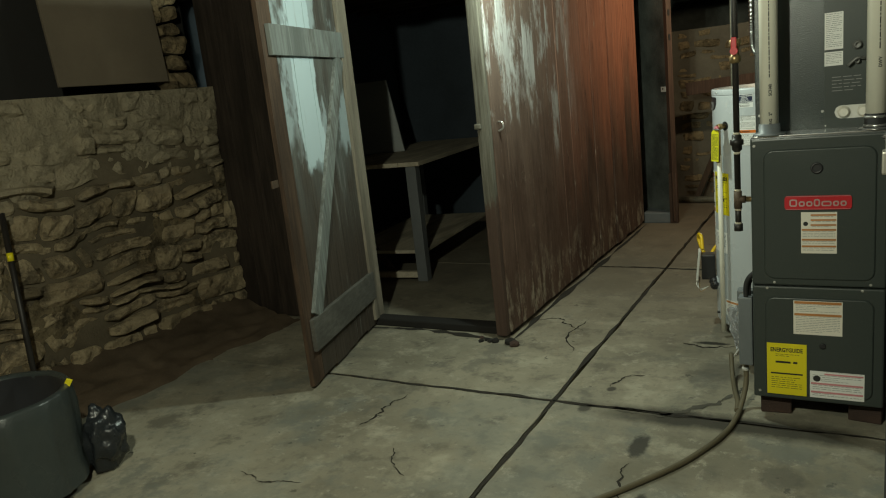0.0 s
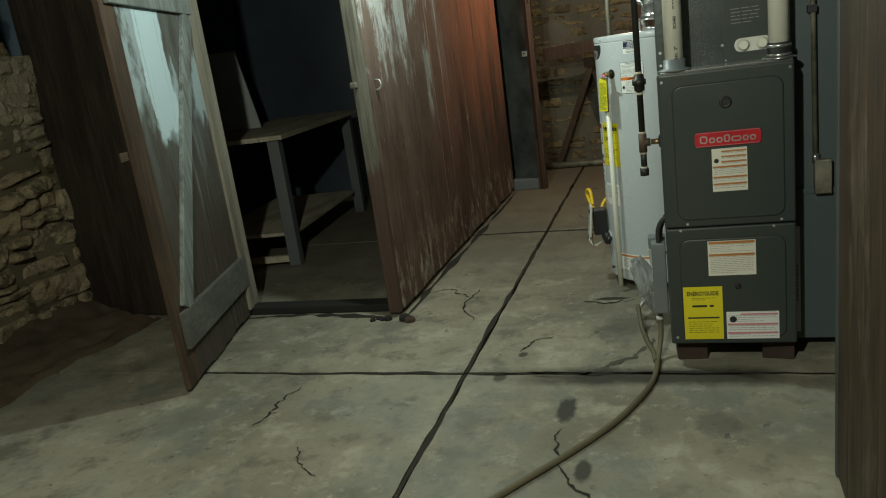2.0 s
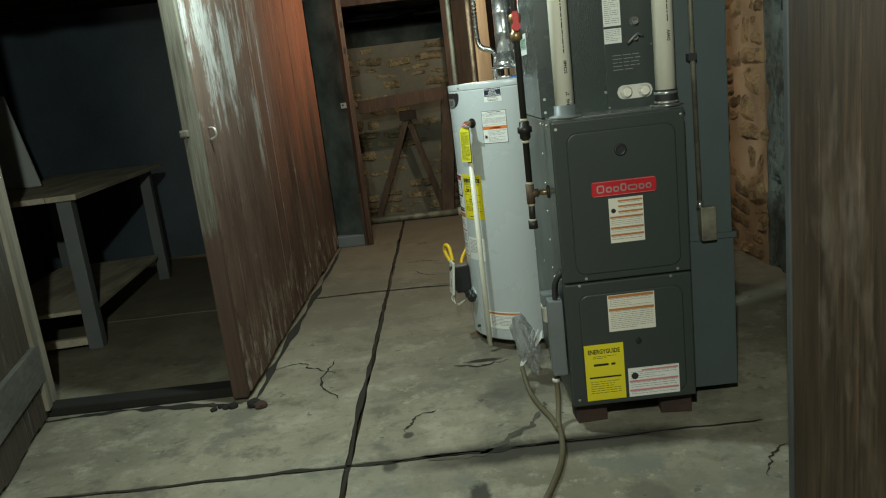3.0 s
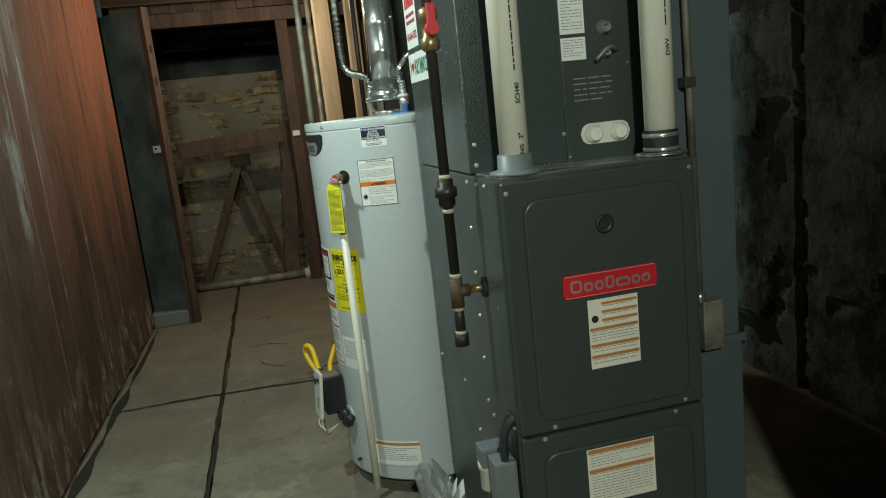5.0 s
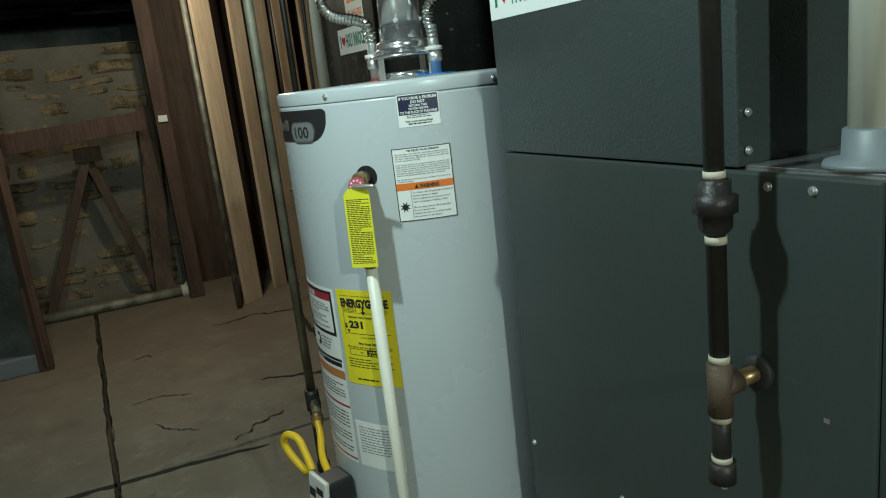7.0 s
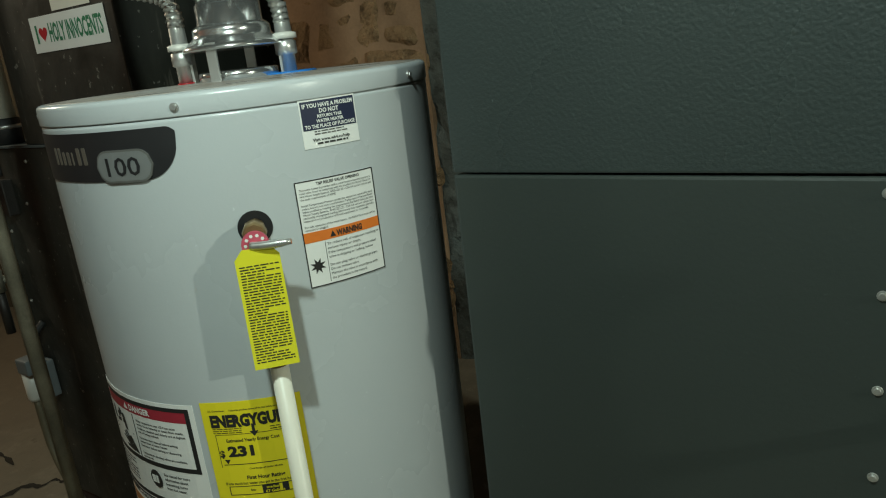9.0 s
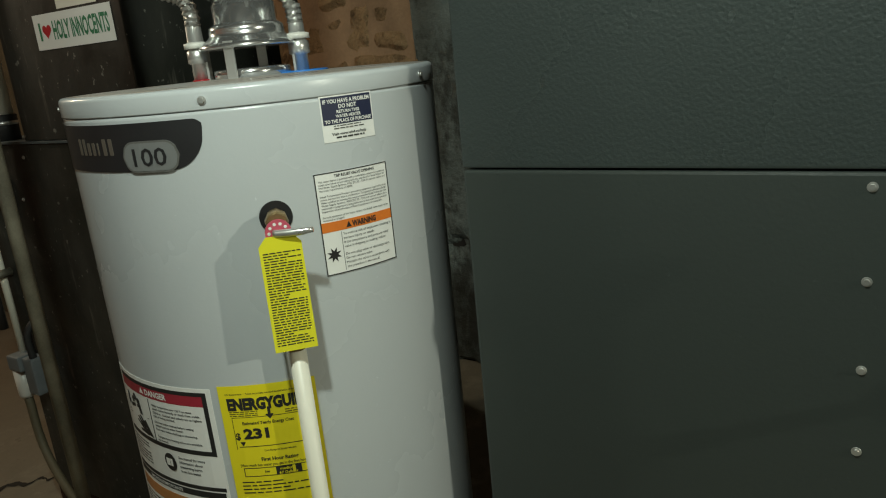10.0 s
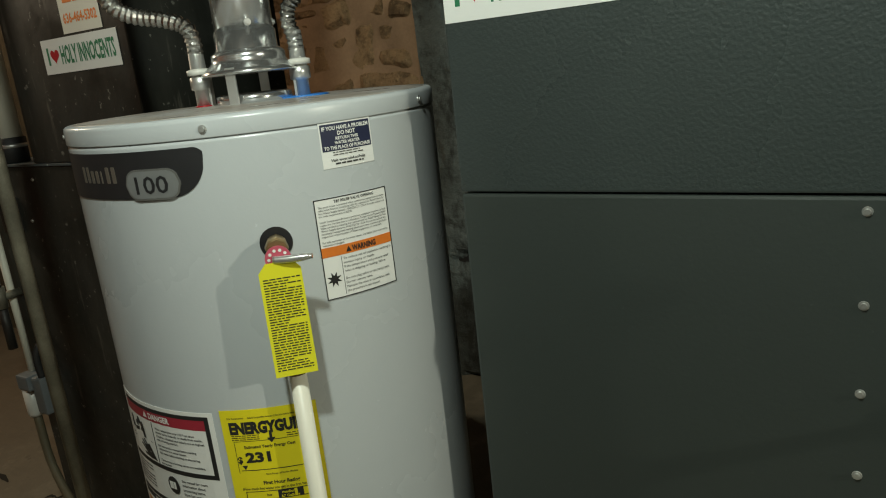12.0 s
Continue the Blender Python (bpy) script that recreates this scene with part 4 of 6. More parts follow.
for k, text in enumerate(("This water heater is provided with a combination temperature-pressure", "relief valve listed as complying with the standard for Relief Valves for", "Hot Water Supply Systems, ANSI Z21.22 - CSA 4.4 current edition and", "the code requirements of ASME.", "", "Install Temperature-Pressure protective equipment required by local", "codes, but not less than a combination Temperature-Pressure Relief", "Valve certified as meeting the requirements for Relief Valves for Hot", "Water Supply Systems, ANSI Z21.22 - CSA 4.4 current edition by a", "nationally recognized testing laboratory that maintains periodic", "inspection of production of listed equipment or materials.", "", "For safe operation of the water heater, the Relief Valve must not be", "removed or plugged.")):
    if text:
        letters(g, text, at, 0.005, 0.1275 - 0.0040 * k, 0.0027, 0.0013, (w - 0.010) * min(1.0, len(text) / 64))
letters(g, "WARNING", at, 0.045, 0.0625, 0.0075, 0.0017, 0.038, 0.04)
for text, v, wd in (("To reduce risk of explosion resulting in", 0.053, 0.078), ("serious injury or death:", 0.047, 0.048), ("If the temperature and pressure relief", 0.041, 0.072), ("valve is dripping or leaking, follow", 0.035, 0.066), ("Do not plug valve or discharge pipe.", 0.0245, 0.072), ("Do not remove valve.", 0.0185, 0.041), ("Maintain the valve in accordance with", 0.0125, 0.070), ("the procedure in the manual.", 0.0065, 0.052)):
    letters(g, text, at, w * 0.27, v, 0.0034, 0.0013, wd)
tri = [at(0.036, 0.0625, 0.0017), at(0.044, 0.0625, 0.0017), at(0.040, 0.0705, 0.0017)]
g.faces.new([g.verts.new(p) for p in tri])
burst = [at(w * 0.125 + (0.011 if k % 2 else 0.005) * math.cos(k * math.pi / 8), 0.028 + (0.011 if k % 2 else 0.005) * math.sin(k * math.pi / 8), 0.0013) for k in range(16)]
g.faces.new([g.verts.new(p) for p in burst])
ink_part("print", g, "ink", lab)
part("band", sheet(bmesh.new(), at, 0.0015, w - 0.0015, 0.0600, 0.0735, 0.001, 0.0003), "orange", lab)

# danger notice
at, w = on(-208, 0.430), W(47.3)
lab = part("danger_notice", sheet(bmesh.new(), at, 0, w, 0, 0.402, 0.0004, 0.0005), "white_paper", heater, "tall white safety notice with a red danger bar")
g = bmesh.new()
U0 = 0.02
for q in ((U0, w - 0.008, 0.390, 0.396), (U0, w - 0.008, 0.296, 0.303), (w - 0.015, w - 0.008, 0.296, 0.396), (U0 + 0.088, U0 + 0.0895, 0.303, 0.372), (U0, w - 0.004, 0.238, 0.244)):
    sheet(g, at, *q, 0.0011, 0.0003)
for k, v in enumerate((0.360, 0.348, 0.333, 0.321, 0.309)):
    for j, text in enumerate((("Water temperature over 125 F can cause", "severe burns instantly or death from scalds."), ("Children, disabled and elderly are at highest", "risk of being scalded."), ("See instruction manual before setting", "temperature at water heater."), ("Feel water before bathing or showering.",), ("Temperature limiting valves are available,", "see manual."))[k]):
        letters(g, text, at, U0 + 0.096, v + 0.0022 - 0.0056 * j, 0.0034, 0.0013, (w - 0.022 - U0 - 0.096) * min(1.0, len(text) / 45), 0.02)
fine_print(g, at, U0, U0 + 0.06, 0.250, 0.290, 7, 0.0012, 50, 0.3)
disc(at(U0 + 0.115, 0.274, 0.001), at(0.115, 0, 1) - at(0.115, 0, 0), 0.0145, 0.0006, bm=g)
for k, text in enumerate(("See manual for more", "information about", "preventing burns", "from hot water.")):
    letters(g, text, at, U0 + 0.135, 0.2835 - 0.0075 * k, 0.0042, 0.0013, 0.0026 * len(text), 0.02)
sheet(g, at, U0, w - 0.006, 0.2255, 0.2355, 0.0011, 0.0003)
fine_print(g, at, U0, w - 0.01, 0.15, 0.192, 6, 0.0012, 52, 0.3)
fine_print(g, at, U0, w - 0.01, 0.02, 0.12, 12, 0.0012, 53, 0.3)
# pictogram: two tap handles, a spout and running water over a spread palm
for cu, cv, rr in ((0.016, 0.352, 0.007), (0.016, 0.362, 0.005), (0.044, 0.364, 0.006), (0.054, 0.358, 0.006), (0.036, 0.358, 0.005)):
    disc(at(U0 + cu, cv, 0.001), at(cu, 0, 1) - at(cu, 0, 0), rr, 0.0005, 10, g)
for quad in (((0.024, 0.349), (0.058, 0.354), (0.058, 0.348), (0.024, 0.343)), ((0.050, 0.354), (0.060, 0.354), (0.062, 0.338), (0.054, 0.338)),
             ((0.006, 0.334), (0.080, 0.337), (0.080, 0.3358), (0.006, 0.3328)), ((0.006, 0.329), (0.050, 0.331), (0.050, 0.3298), (0.006, 0.3278)),
             ((0.052, 0.325), (0.068, 0.331), (0.084, 0.305), (0.066, 0.307)), ((0.036, 0.324), (0.041, 0.326), (0.062, 0.314), (0.058, 0.310)),
             ((0.041, 0.331), (0.046, 0.333), (0.060, 0.320), (0.056, 0.316)), ((0.049, 0.335), (0.054, 0.336), (0.064, 0.324), (0.059, 0.322)), ((0.044, 0.312), (0.046, 0.308), (0.070, 0.305), (0.066, 0.312))):
    g.faces.new([g.verts.new(at(U0 + a, c, 0.0013)) for a, c in quad])
ink_part("print", g, "ink", lab)
g = sheet(bmesh.new(), at, U0, w - 0.015, 0.374, 0.390, 0.0009, 0.0003)
part("red_bar", g, "dark_red", lab)
for q in ((U0, w, 0.132, 0.137), (U0, w, 0.008, 0.012)):
    part("red_rule", sheet(bmesh.new(), at, *q, 0.0009, 0.0003), "dark_red", lab)
part("orange_bar", sheet(bmesh.new(), at, U0, w, 0.198, 0.218, 0.0009, 0.0003), "rust_orange", lab)
g = letters(bmesh.new(), "DANGER", at, U0 + 0.085, 0.378, 0.009, 0.0016, 0.05, 0.04)
g.faces.new([g.verts.new(at(U0 + a, c, 0.0016)) for a, c in ((0.069, 0.378), (0.081, 0.378), (0.075, 0.388))])
letters(g, "IMPORTANT/IMPORTANTE", at, U0 + 0.045, 0.2280, 0.0055, 0.0018, 0.085, 0.02)
for q in ((0.1065, 0.1145, 0.268, 0.280), (0.1155, 0.1235, 0.268, 0.280)):
    sheet(g, at, U0 + q[0], U0 + q[1], q[2], q[3], 0.0019, 0.0002)
ink_part("pale_lettering", g, "white_paper", lab)

# energy label
at, w = on(-158.4, 0.628), W(27.4)
lab = part("energy_label", sheet(bmesh.new(), at, 0, w, 0, 0.208, 0.0005, 0.0005), "yellow", heater, "bright yellow energy label with black print")
g = letters(bmesh.new(), "ENERGYGUIDE", at, 0.011, 0.172, 0.0165, 0.0014, w - 0.02, 0.06)
arrow = [(0.066, 0.174), (0.066, 0.163), (0.062, 0.163), (0.068, 0.155), (0.074, 0.163), (0.070, 0.163), (0.070, 0.174)]
g.faces.new([g.verts.new(at(a, c, 0.0014)) for a, c in arrow])
letters(g, "Estimated Yearly Energy Cost", at, 0.028, 0.1485, 0.0046, 0.0014, 0.072, 0.02)
letters(g, "$", at, 0.015, 0.126, 0.010, 0.0014, None, 0.03)
letters(g, "231", at, 0.027, 0.127, 0.0145, 0.0014, 0.036, 0.05)
g.faces.new([g.verts.new(at(a, c, 0.0014)) for a, c in ((0.020, 0.122), (0.028, 0.122), (0.024, 0.115))])
sheet(g, at, 0.018, w - 0.012, 0.1135, 0.1145, 0.0012, 0.0002)
letters(g, "First Hour Rating", at, 0.046, 0.0905, 0.0055, 0.0014, 0.052, 0.03)
letters(g, "(How much hot water you get in the first hour of use)", at, 0.014, 0.0825, 0.0042, 0.0014, w - 0.026, 0.01)
letters(g, "Cost Range of Similar Models", at, 0.052, 0.1055, 0.0026, 0.0014, 0.045, 0.01)
for q in ((0.014, 0.0146, 0.110, 0.160), (0.014, w - 0.012, 0.1594, 0.160)):
    sheet(g, at, *q, 0.0012, 0.0002)
letters(g, "Federal law prohibits removal of this label before consumer purchase", at, 0.040, 0.1945, 0.0026, 0.0014, w - 0.055, 0.01)
letters(g, "U.S. Government", at, 0.010, 0.1945, 0.0026, 0.0014, 0.024, 0.01)
fine_print(g, at, 0.012, 0.052, 0.160, 0.169, 3, 0.0013, 65, 0.3)
fine_print(g, at, 0.090, w - 0.012, 0.160, 0.167, 2, 0.0013, 66, 0.3)
letters(g, "low", at, 0.048, 0.0715, 0.0040, 0.0014, 0.007, 0.02)
for q in ((0.018, w - 0.014, 0.079, 0.080), (0.018, w - 0.014, 0.066, 0.067), (0.018, 0.019, 0.066, 0.08), (0.064, 0.100, 0.066, 0.080)):
    sheet(g, at, *q, 0.0012, 0.0002)
fine_print(g, at, 0.012, w - 0.012, 0.035, 0.058, 4, 0.0013, 62, 0.3)
fine_print(g, at, 0.03, w - 0.05, 0.008, 0.014, 1, 0.0013, 63, 0.5)
ink_part("print", g, "ink", lab)
g = letters(bmesh.new(), "medium", at, 0.070, 0.0740, 0.0042, 0.0018, 0.020, 0.02)
letters(g, "67 Gallons", at, 0.068, 0.0675, 0.0042, 0.0018, 0.026, 0.02)
ink_part("pale_lettering", g, "yellow", lab)
at, w = on(-158.5, 0.432), W(24)
lab = part("small_notice", sheet(bmesh.new(), at, 0, w, 0, 0.107, 0.0004, 0.0005), "white_paper", heater, "plain white printed notice")
ink_part("print", fine_print(bmesh.new(), at, 0.01, w - 0.012, 0.03, 0.095, 10, 0.0012, 71, 0.3), "grey_ink", lab)
at, w = on(-142.5, 0.110), W(37)
lab = part("foot_notice", sheet(bmesh.new(), at, 0, w, 0, 0.083, 0.0004, 0.0005), "white_paper", heater, "white notice with an orange edge low on the tank")
part("band", sheet(bmesh.new(), at, 0.02, w, 0.068, 0.078, 0.001, 0.0003), "rust_orange", lab)
ink_part("print", fine_print(bmesh.new(), at, 0.035, w - 0.01, 0.012, 0.06, 7, 0.0012, 72, 0.3), "grey_ink", lab)

# relief valve, tag and discharge pipe
TH = -134.4
out = Vector((math.cos(radians(TH)), math.sin(radians(TH)), 0))
side = Vector((-out.y, out.x, 0))
VP = Vector((HX, HY, 1.066)) + out * HR
part("valve_hole", tube([VP - out * 0.004, VP + out * 0.0008], 0.0215, 28), "black_plastic", heater)
rv = part("relief_valve", tube([VP, VP + out * 0.020, VP + out * 0.021, VP + out * 0.034, VP + out * 0.044], [0.012, 0.012, 0.015, 0.015, 0.013], 8), "brass", heater, "brass temperature and pressure relief valve")
VC = VP + out * 0.040 + Vector((0, 0, -0.010))
part("valve_spout", tube([VC, VC + Vector((0, 0, -0.16))], 0.0115, 16), "brass", rv)
part("valve_disc", tube([VC + out * 0.006, VC + out * 0.012], 0.0165, 20), "disc_red", rv, "round red printed disc")
for k in range(10):
    a = 2 * math.pi * k / 10
    part("disc_mark", disc(VC + out * 0.0118 + side * 0.0115 * math.cos(a) + Vector((0, 0, 0.0115 * math.sin(a))), out, 0.0022, 0.0006, 6), "white_paper", rv)
part("valve_lever", tube(curve([VC + out * 0.014 - side * 0.006, VC + out * 0.020 + side * 0.012, VC + out * 0.026 + side * 0.042 + Vector((0, 0, 0.001))], 5), [0.005] * 9 + [0.004, 0.0035], 8), "chrome", rv)
TG = lambda u, v, d: VP + out * (0.0615 + d - 0.006 * v / 0.15) + side * (u - 0.027) + Vector((0, 0, v - 0.163))
tg = bmesh.new()
outline = [(0, 0), (0.054, 0), (0.053, 0.140), (0.044, 0.150), (0.010, 0.150), (0.0, 0.138)]
f1 = tg.faces.new([tg.verts.new(TG(u, v, 0)) for u, v in outline])
r = bmesh.ops.extrude_face_region(tg, geom=[f1])
bmesh.ops.translate(tg, vec=out * 0.0008, verts=[v for v in r["geom"] if isinstance(v, bmesh.types.BMVert)])
tag = part("valve_tag", tg, "acid_yellow", heater, "acid yellow printed valve tag")
ink_part("print", fine_print(bmesh.new(), TG, 0.004, 0.050, 0.006, 0.130, 36, 0.0010, 81, 0.42), "ink", tag)
P0 = Vector((HX, HY, 0)) + out * (HR + 0.036)
dp = part("discharge_pipe", tube([P0 + Vector((0, 0, 0.93)), P0 + Vector((0.0, 0.0, 0.45)), P0 + Vector((0.0, 0.0, 0.035))], 0.0118, 18), "pvc", heater, "cream plastic discharge pipe")

# draft hood and flue
part("flue_collar", lathe([(0.060, 1.241), (0.060, 1.254), (0.055, 1.256), (0.053, 1.244)], 40, m=AX), "galv", heater)
part("flue_opening", lathe([(0.045, 1.246), (0.045, 1.250)], 30, m=AX), "dark_gap", heater)
hood = part("draft_hood", lathe([(0.073, 1.286), (0.077, 1.288), (0.0775, 1.290), (0.070, 1.296), (0.062, 1.303), (0.059, 1.306), (0.0585, 1.313), (0.058, 1.318), (0.053, 1.322), (0.0485, 1.325), (0.0485, 1.352)], 48, m=AX), "galv", heater, "galvanised bell-shaped draft hood")
for a in (-60, -160, 30, 120):
    n = Vector((math.cos(radians(a)), math.sin(radians(a)), 0))
    c = Vector((HX, HY, 0)) + n * 0.070
    b = box(-0.002, 0.002, -0.008, 0.008, 1.238, 1.297, 0.0008, m=Matrix.Translation(c) @ pose(0, 0, 0, 0, 0, a))
    part("hood_leg", b, "chrome", hood)
flue = part("flue_pipe", lathe([(0.046, 1.345), (0.046, 1.44), (0.0485, 1.446), (0.046, 1.452), (0.046, 1.53), (0.0485, 1.536), (0.046, 1.542), (0.046, 1.63)], 40, m=AX), "galv", heater, "shiny galvanised flue pipe")
part("flue_elbow", tube(curve([(HX, HY, 1.62), (HX, HY, 1.70), (HX + 0.05, HY + 0.05, 1.80), (HX + 0.14, HY + 0.10, 1.86), (HX + 0.5, HY + 0.25, 1.93), (HX + 1.2, HY + 0.45, 2.05)], 5), 0.048, 24), "galv", heater)
for a in (-125, -40):
    n = Vector((math.cos(radians(a)), math.sin(radians(a)), 0))
    screws(heater, [Vector((HX, HY, z)) + n * 0.046 for z in (1.362, 1.55)], n)

# water connections
for nx, ny, collar, way in ((-0.390, 4.026, "red", [(-0.390, 4.026, 1.32), (-0.390, 4.026, 1.345), (-0.394, 4.034, 1.368), (-0.412, 4.062, 1.382), (-0.436, 4.100, 1.392), (-0.452, 4.124, 1.410), (-0.460, 4.136, 1.45), (-0.462, 4.14, 1.60), (-0.462, 4.14, 2.3)]),
                             (-0.303, 3.890, "blue", [(-0.303, 3.890, 1.31), (-0.304, 3.891, 1.335), (-0.307, 3.895, 1.36), (-0.303, 3.890, 1.385), (-0.285, 3.865, 1.41), (-0.262, 3.832, 1.435), (-0.245, 3.81, 1.49), (-0.24, 3.80, 1.60), (-0.24, 3.80, 2.3)])):
    conn = part("water_connector", lathe([(0.012, 1.24), (0.012, 1.268), (0.0165, 1.270), (0.0165, 1.288), (0.013, 1.290), (0.011, 1.345)], 8, m=pose(nx, ny, 0)), "chrome", heater, "chrome water connector")
    cc = part("collar", lathe([(0.043 if collar == "blue" else 0.0145, 1.2415), (0.040 if collar == "blue" else 0.0140, 1.2440), (0.0122, 1.244)], 20, m=pose(nx, ny, 0)), collar, conn)
    part("nut", lathe([(0.019, 1.292), (0.019, 1.300), (0.012, 1.302)], 16, m=pose(nx, ny, 0)), "white_plastic", conn)
    fine = []
    pp = curve(way, 40)
    acc = 0.0
    for p, q in zip(pp, pp[1:]):
        acc += (q - p).length
        if acc > 0.0042:
            fine.append(q)
            acc = 0.0
    part("flex_hose", tube(fine, 0.0105, 14, None, 0.0028), "flex", conn, "corrugated steel hose")

# gas control and burner
ctl = part("gas_control", box(-0.035, 0.035, -0.03, 0.04, -0.075, 0.06, 0.008, m=pose(-0.665, 3.905, 0.335, 0, 0, 10)), "black_plastic", heater, "black gas control with a white cover")
cover = box(-0.006, 0.006, -0.045, 0.035, -0.085, 0.075, 0.005, m=pose(-0.712, 3.885, 0.345, 0, 6, 10))
part("cover", cover, "white_plastic", ctl, "white plastic control cover")
CV = lambda u, v, d: pose(-0.712, 3.885, 0.345, 0, 6, 10) @ Vector((-0.006 - d, -u, v))
g = sheet(bmesh.new(), CV, -0.028, 0.0, 0.025, 0.045, 0.0005, 0.0005)
sheet(g, CV, 0.005, 0.035, 0.04, 0.055, 0.0005, 0.0005)
fine_print(g, CV, 0.01, 0.035, -0.05, -0.01, 4, 0.0005, 5, 0.4)
ink_part("marks", g, "ink", ctl)
part("gas_tube", tube(curve([(-0.700, 4.000, 0.370), (-0.725, 4.025, 0.415), (-0.735, 4.035, 0.450), (-0.728, 4.015, 0.474), (-0.712, 3.985, 0.470), (-0.705, 3.965, 0.440), (-0.700, 3.945, 0.405)], 7), 0.009, 12), "yellow_hose", ctl, "yellow coated gas tube")
part("gas_tube_short", tube(curve([(-0.66, 3.96, 0.37), (-0.655, 4.02, 0.39), (-0.635, 4.09, 0.41), (-0.62, 4.16, 0.415)], 6), 0.009, 12), "yellow_hose", ctl)
part("tube_nut", tube([(-0.622, 4.15, 0.415), (-0.612, 4.19, 0.415)], 0.016, 6), "brass", ctl)
part("burner_hatch", tube([Vector((HX, HY, 0.245)) + Vector((math.cos(radians(-163)), math.sin(radians(-163)), 0)) * (HR - 0.02), Vector((HX, HY, 0.245)) + Vector((math.cos(radians(-163)), math.sin(radians(-163)), 0)) * (HR + 0.004)], 0.038, 24), "heater", heater)
b = bmesh.new()
for k in range(7):
    a = radians(-176 + 3.2 * k)
    bmesh.ops.create_icosphere(b, subdivisions=2, radius=0.018 + 0.005 * (k % 2), matrix=Matrix.Translation((HX + (HR + 0.016) * math.cos(a), HY + (HR + 0.016) * math.sin(a), 0.248 + 0.012 * math.sin(k * 2.1))))
part("burner_knob", b, "black_plastic", ctl)
part("burner_gap", sheet(bmesh.new(), on(-196, 0.205), 0, W(34), 0, 0.06, 0.0006, 0.0012, 0.012), "dark_gap", heater)
for k in range(3):
    part("wire", tube(curve([(-0.71, 3.90, 0.27), (-0.725 + 0.01 * k, 3.885 - 0.01 * k, 0.235), (-0.70, 3.86, 0.215 - 0.008 * k), (-0.66, 3.87, 0.225)], 6), 0.0022, 6), "white_plastic" if k < 2 else "brass", ctl)
part("drain_valve", disc((HX + (HR) * math.cos(radians(-155)), HY + HR * math.sin(radians(-155)), 0.10), (math.cos(radians(-155)), math.sin(radians(-155)), 0), 0.006, 0.012), "black_plastic", heater)

# gas riser beside the heater
riser = thing("gas_riser", "dull grey gas pipe rising beside the water heater", "gas pipe")
RX, RY = -0.585, 4.325
part("pipe", cyl((RX, RY, 0.42), (RX + 0.01, RY + 0.01, CEIL), 0.0122), "old_pipe", riser)
part("tee", cyl((RX, RY, 0.375), (RX, RY, 0.435), 0.0195, bm=cyl((RX, RY, 0.405), (RX - 0.008, RY - 0.045, 0.410), 0.0185)), "iron", riser)
part("drip_leg", cyl((RX, RY, 0.20), (RX, RY, 0.38), 0.0135), "iron", riser)
part("drip_cap", cyl((RX, RY, 0.185), (RX, RY, 0.215), 0.0185), "iron", riser)
part("branch", cyl((RX - 0.006, RY - 0.04, 0.41), (-0.612, 4.185, 0.415), 0.0125), "old_pipe", riser)

# ---------- second furnace behind the heater ----------
GX0, GX1, GY0, GY1, GZ1 = -0.205, 0.24, 4.447, 5.19, 1.125
fur2 = thing("furnace", "dusty charcoal furnace standing behind the water heater", "furnace", "two furnaces")
part("cabinet", box(GX0, GX1, GY0, GY1, 0.085, GZ1, 0.004), "dim_dust_enamel", fur2)
plen2 = part("coil_cabinet", box(GX0, GX1, GY0, 4.925, GZ1 + 0.006, CEIL, 0.003), "dim_dust_enamel", fur2, "dusty dark sheet-metal plenum")
part("top_flange", box(GX0 - 0.004, GX1, GY0, GY1, GZ1 - 0.001, GZ1 + 0.005, 0.001), "duct", fur2)
for k, (x, y) in enumerate(((GX0 + 0.06, GY0 + 0.06), (GX1 - 0.06, GY0 + 0.06), (GX0 + 0.06, GY1 - 0.06), (GX1 - 0.06, GY1 - 0.06))):
    bk = solid("brick", box(-0.05, 0.05, -0.10, 0.10, 0.0, 0.083, 0.006), "brick", "worn red brick under the far furnace", "brick", "bricks under the furnace")
    bk.matrix_basis = pose(x, y, 0, 0, 0, 3 * k - 4)
screws(fur2, [(GX0, y, z) for y, z in ((4.60, 0.86), (4.63, 0.79), (4.58, 0.70), (4.61, 0.64), (4.62, 0.60), (4.95, 1.09), (5.0, 0.98), (5.12, 0.9), (5.12, 0.7), (5.12, 0.5))], (-1, 0, 0), 0.9)
bumper_sticker(plen2, lambda u, v, d: Vector((GX0 - d, 4.770 - u, 1.337 + v)))
service_card(plen2, lambda u, v, d: Vector((GX0 - d, 4.668 - u, 1.419 + v)), True)
vent = thing("vent_pipe", "cream plastic vent pipe on the far furnace", "pipe", "vent pipes")
part("pipe", lathe([(0.031, 1.19), (0.031, CEIL)], 24, m=pose(-0.165, 5.085, 0)), "pvc", vent)
part("coupling", lathe([(0.036, GZ1 + 0.005), (0.037, 1.195), (0.033, 1.197)], 24, m=pose(-0.165, 5.085, 0)), "rubber", vent)
part("clamp", lathe([(0.0385, 1.17), (0.0385, 1.18)], 24, m=pose(-0.165, 5.085, 0)), "chrome", vent)
g2 = thing("gas_pipe", "dark gas pipe with a red shut-off beside the far furnace", "gas pipe")
part("pipe", cyl((-0.262, 5.16, 0.78), (-0.262, 5.16, CEIL), 0.0115), "iron", g2)
part("tee", cyl((-0.262, 5.16, 0.74), (-0.262, 5.16, 0.80), 0.0175, bm=cyl((-0.262, 5.16, 0.77), (GX0, 5.16, 0.77), 0.012)), "old_pipe", g2)
part("drip_leg", cyl((-0.262, 5.16, 0.62), (-0.262, 5.16, 0.75), 0.0125), "iron", g2)
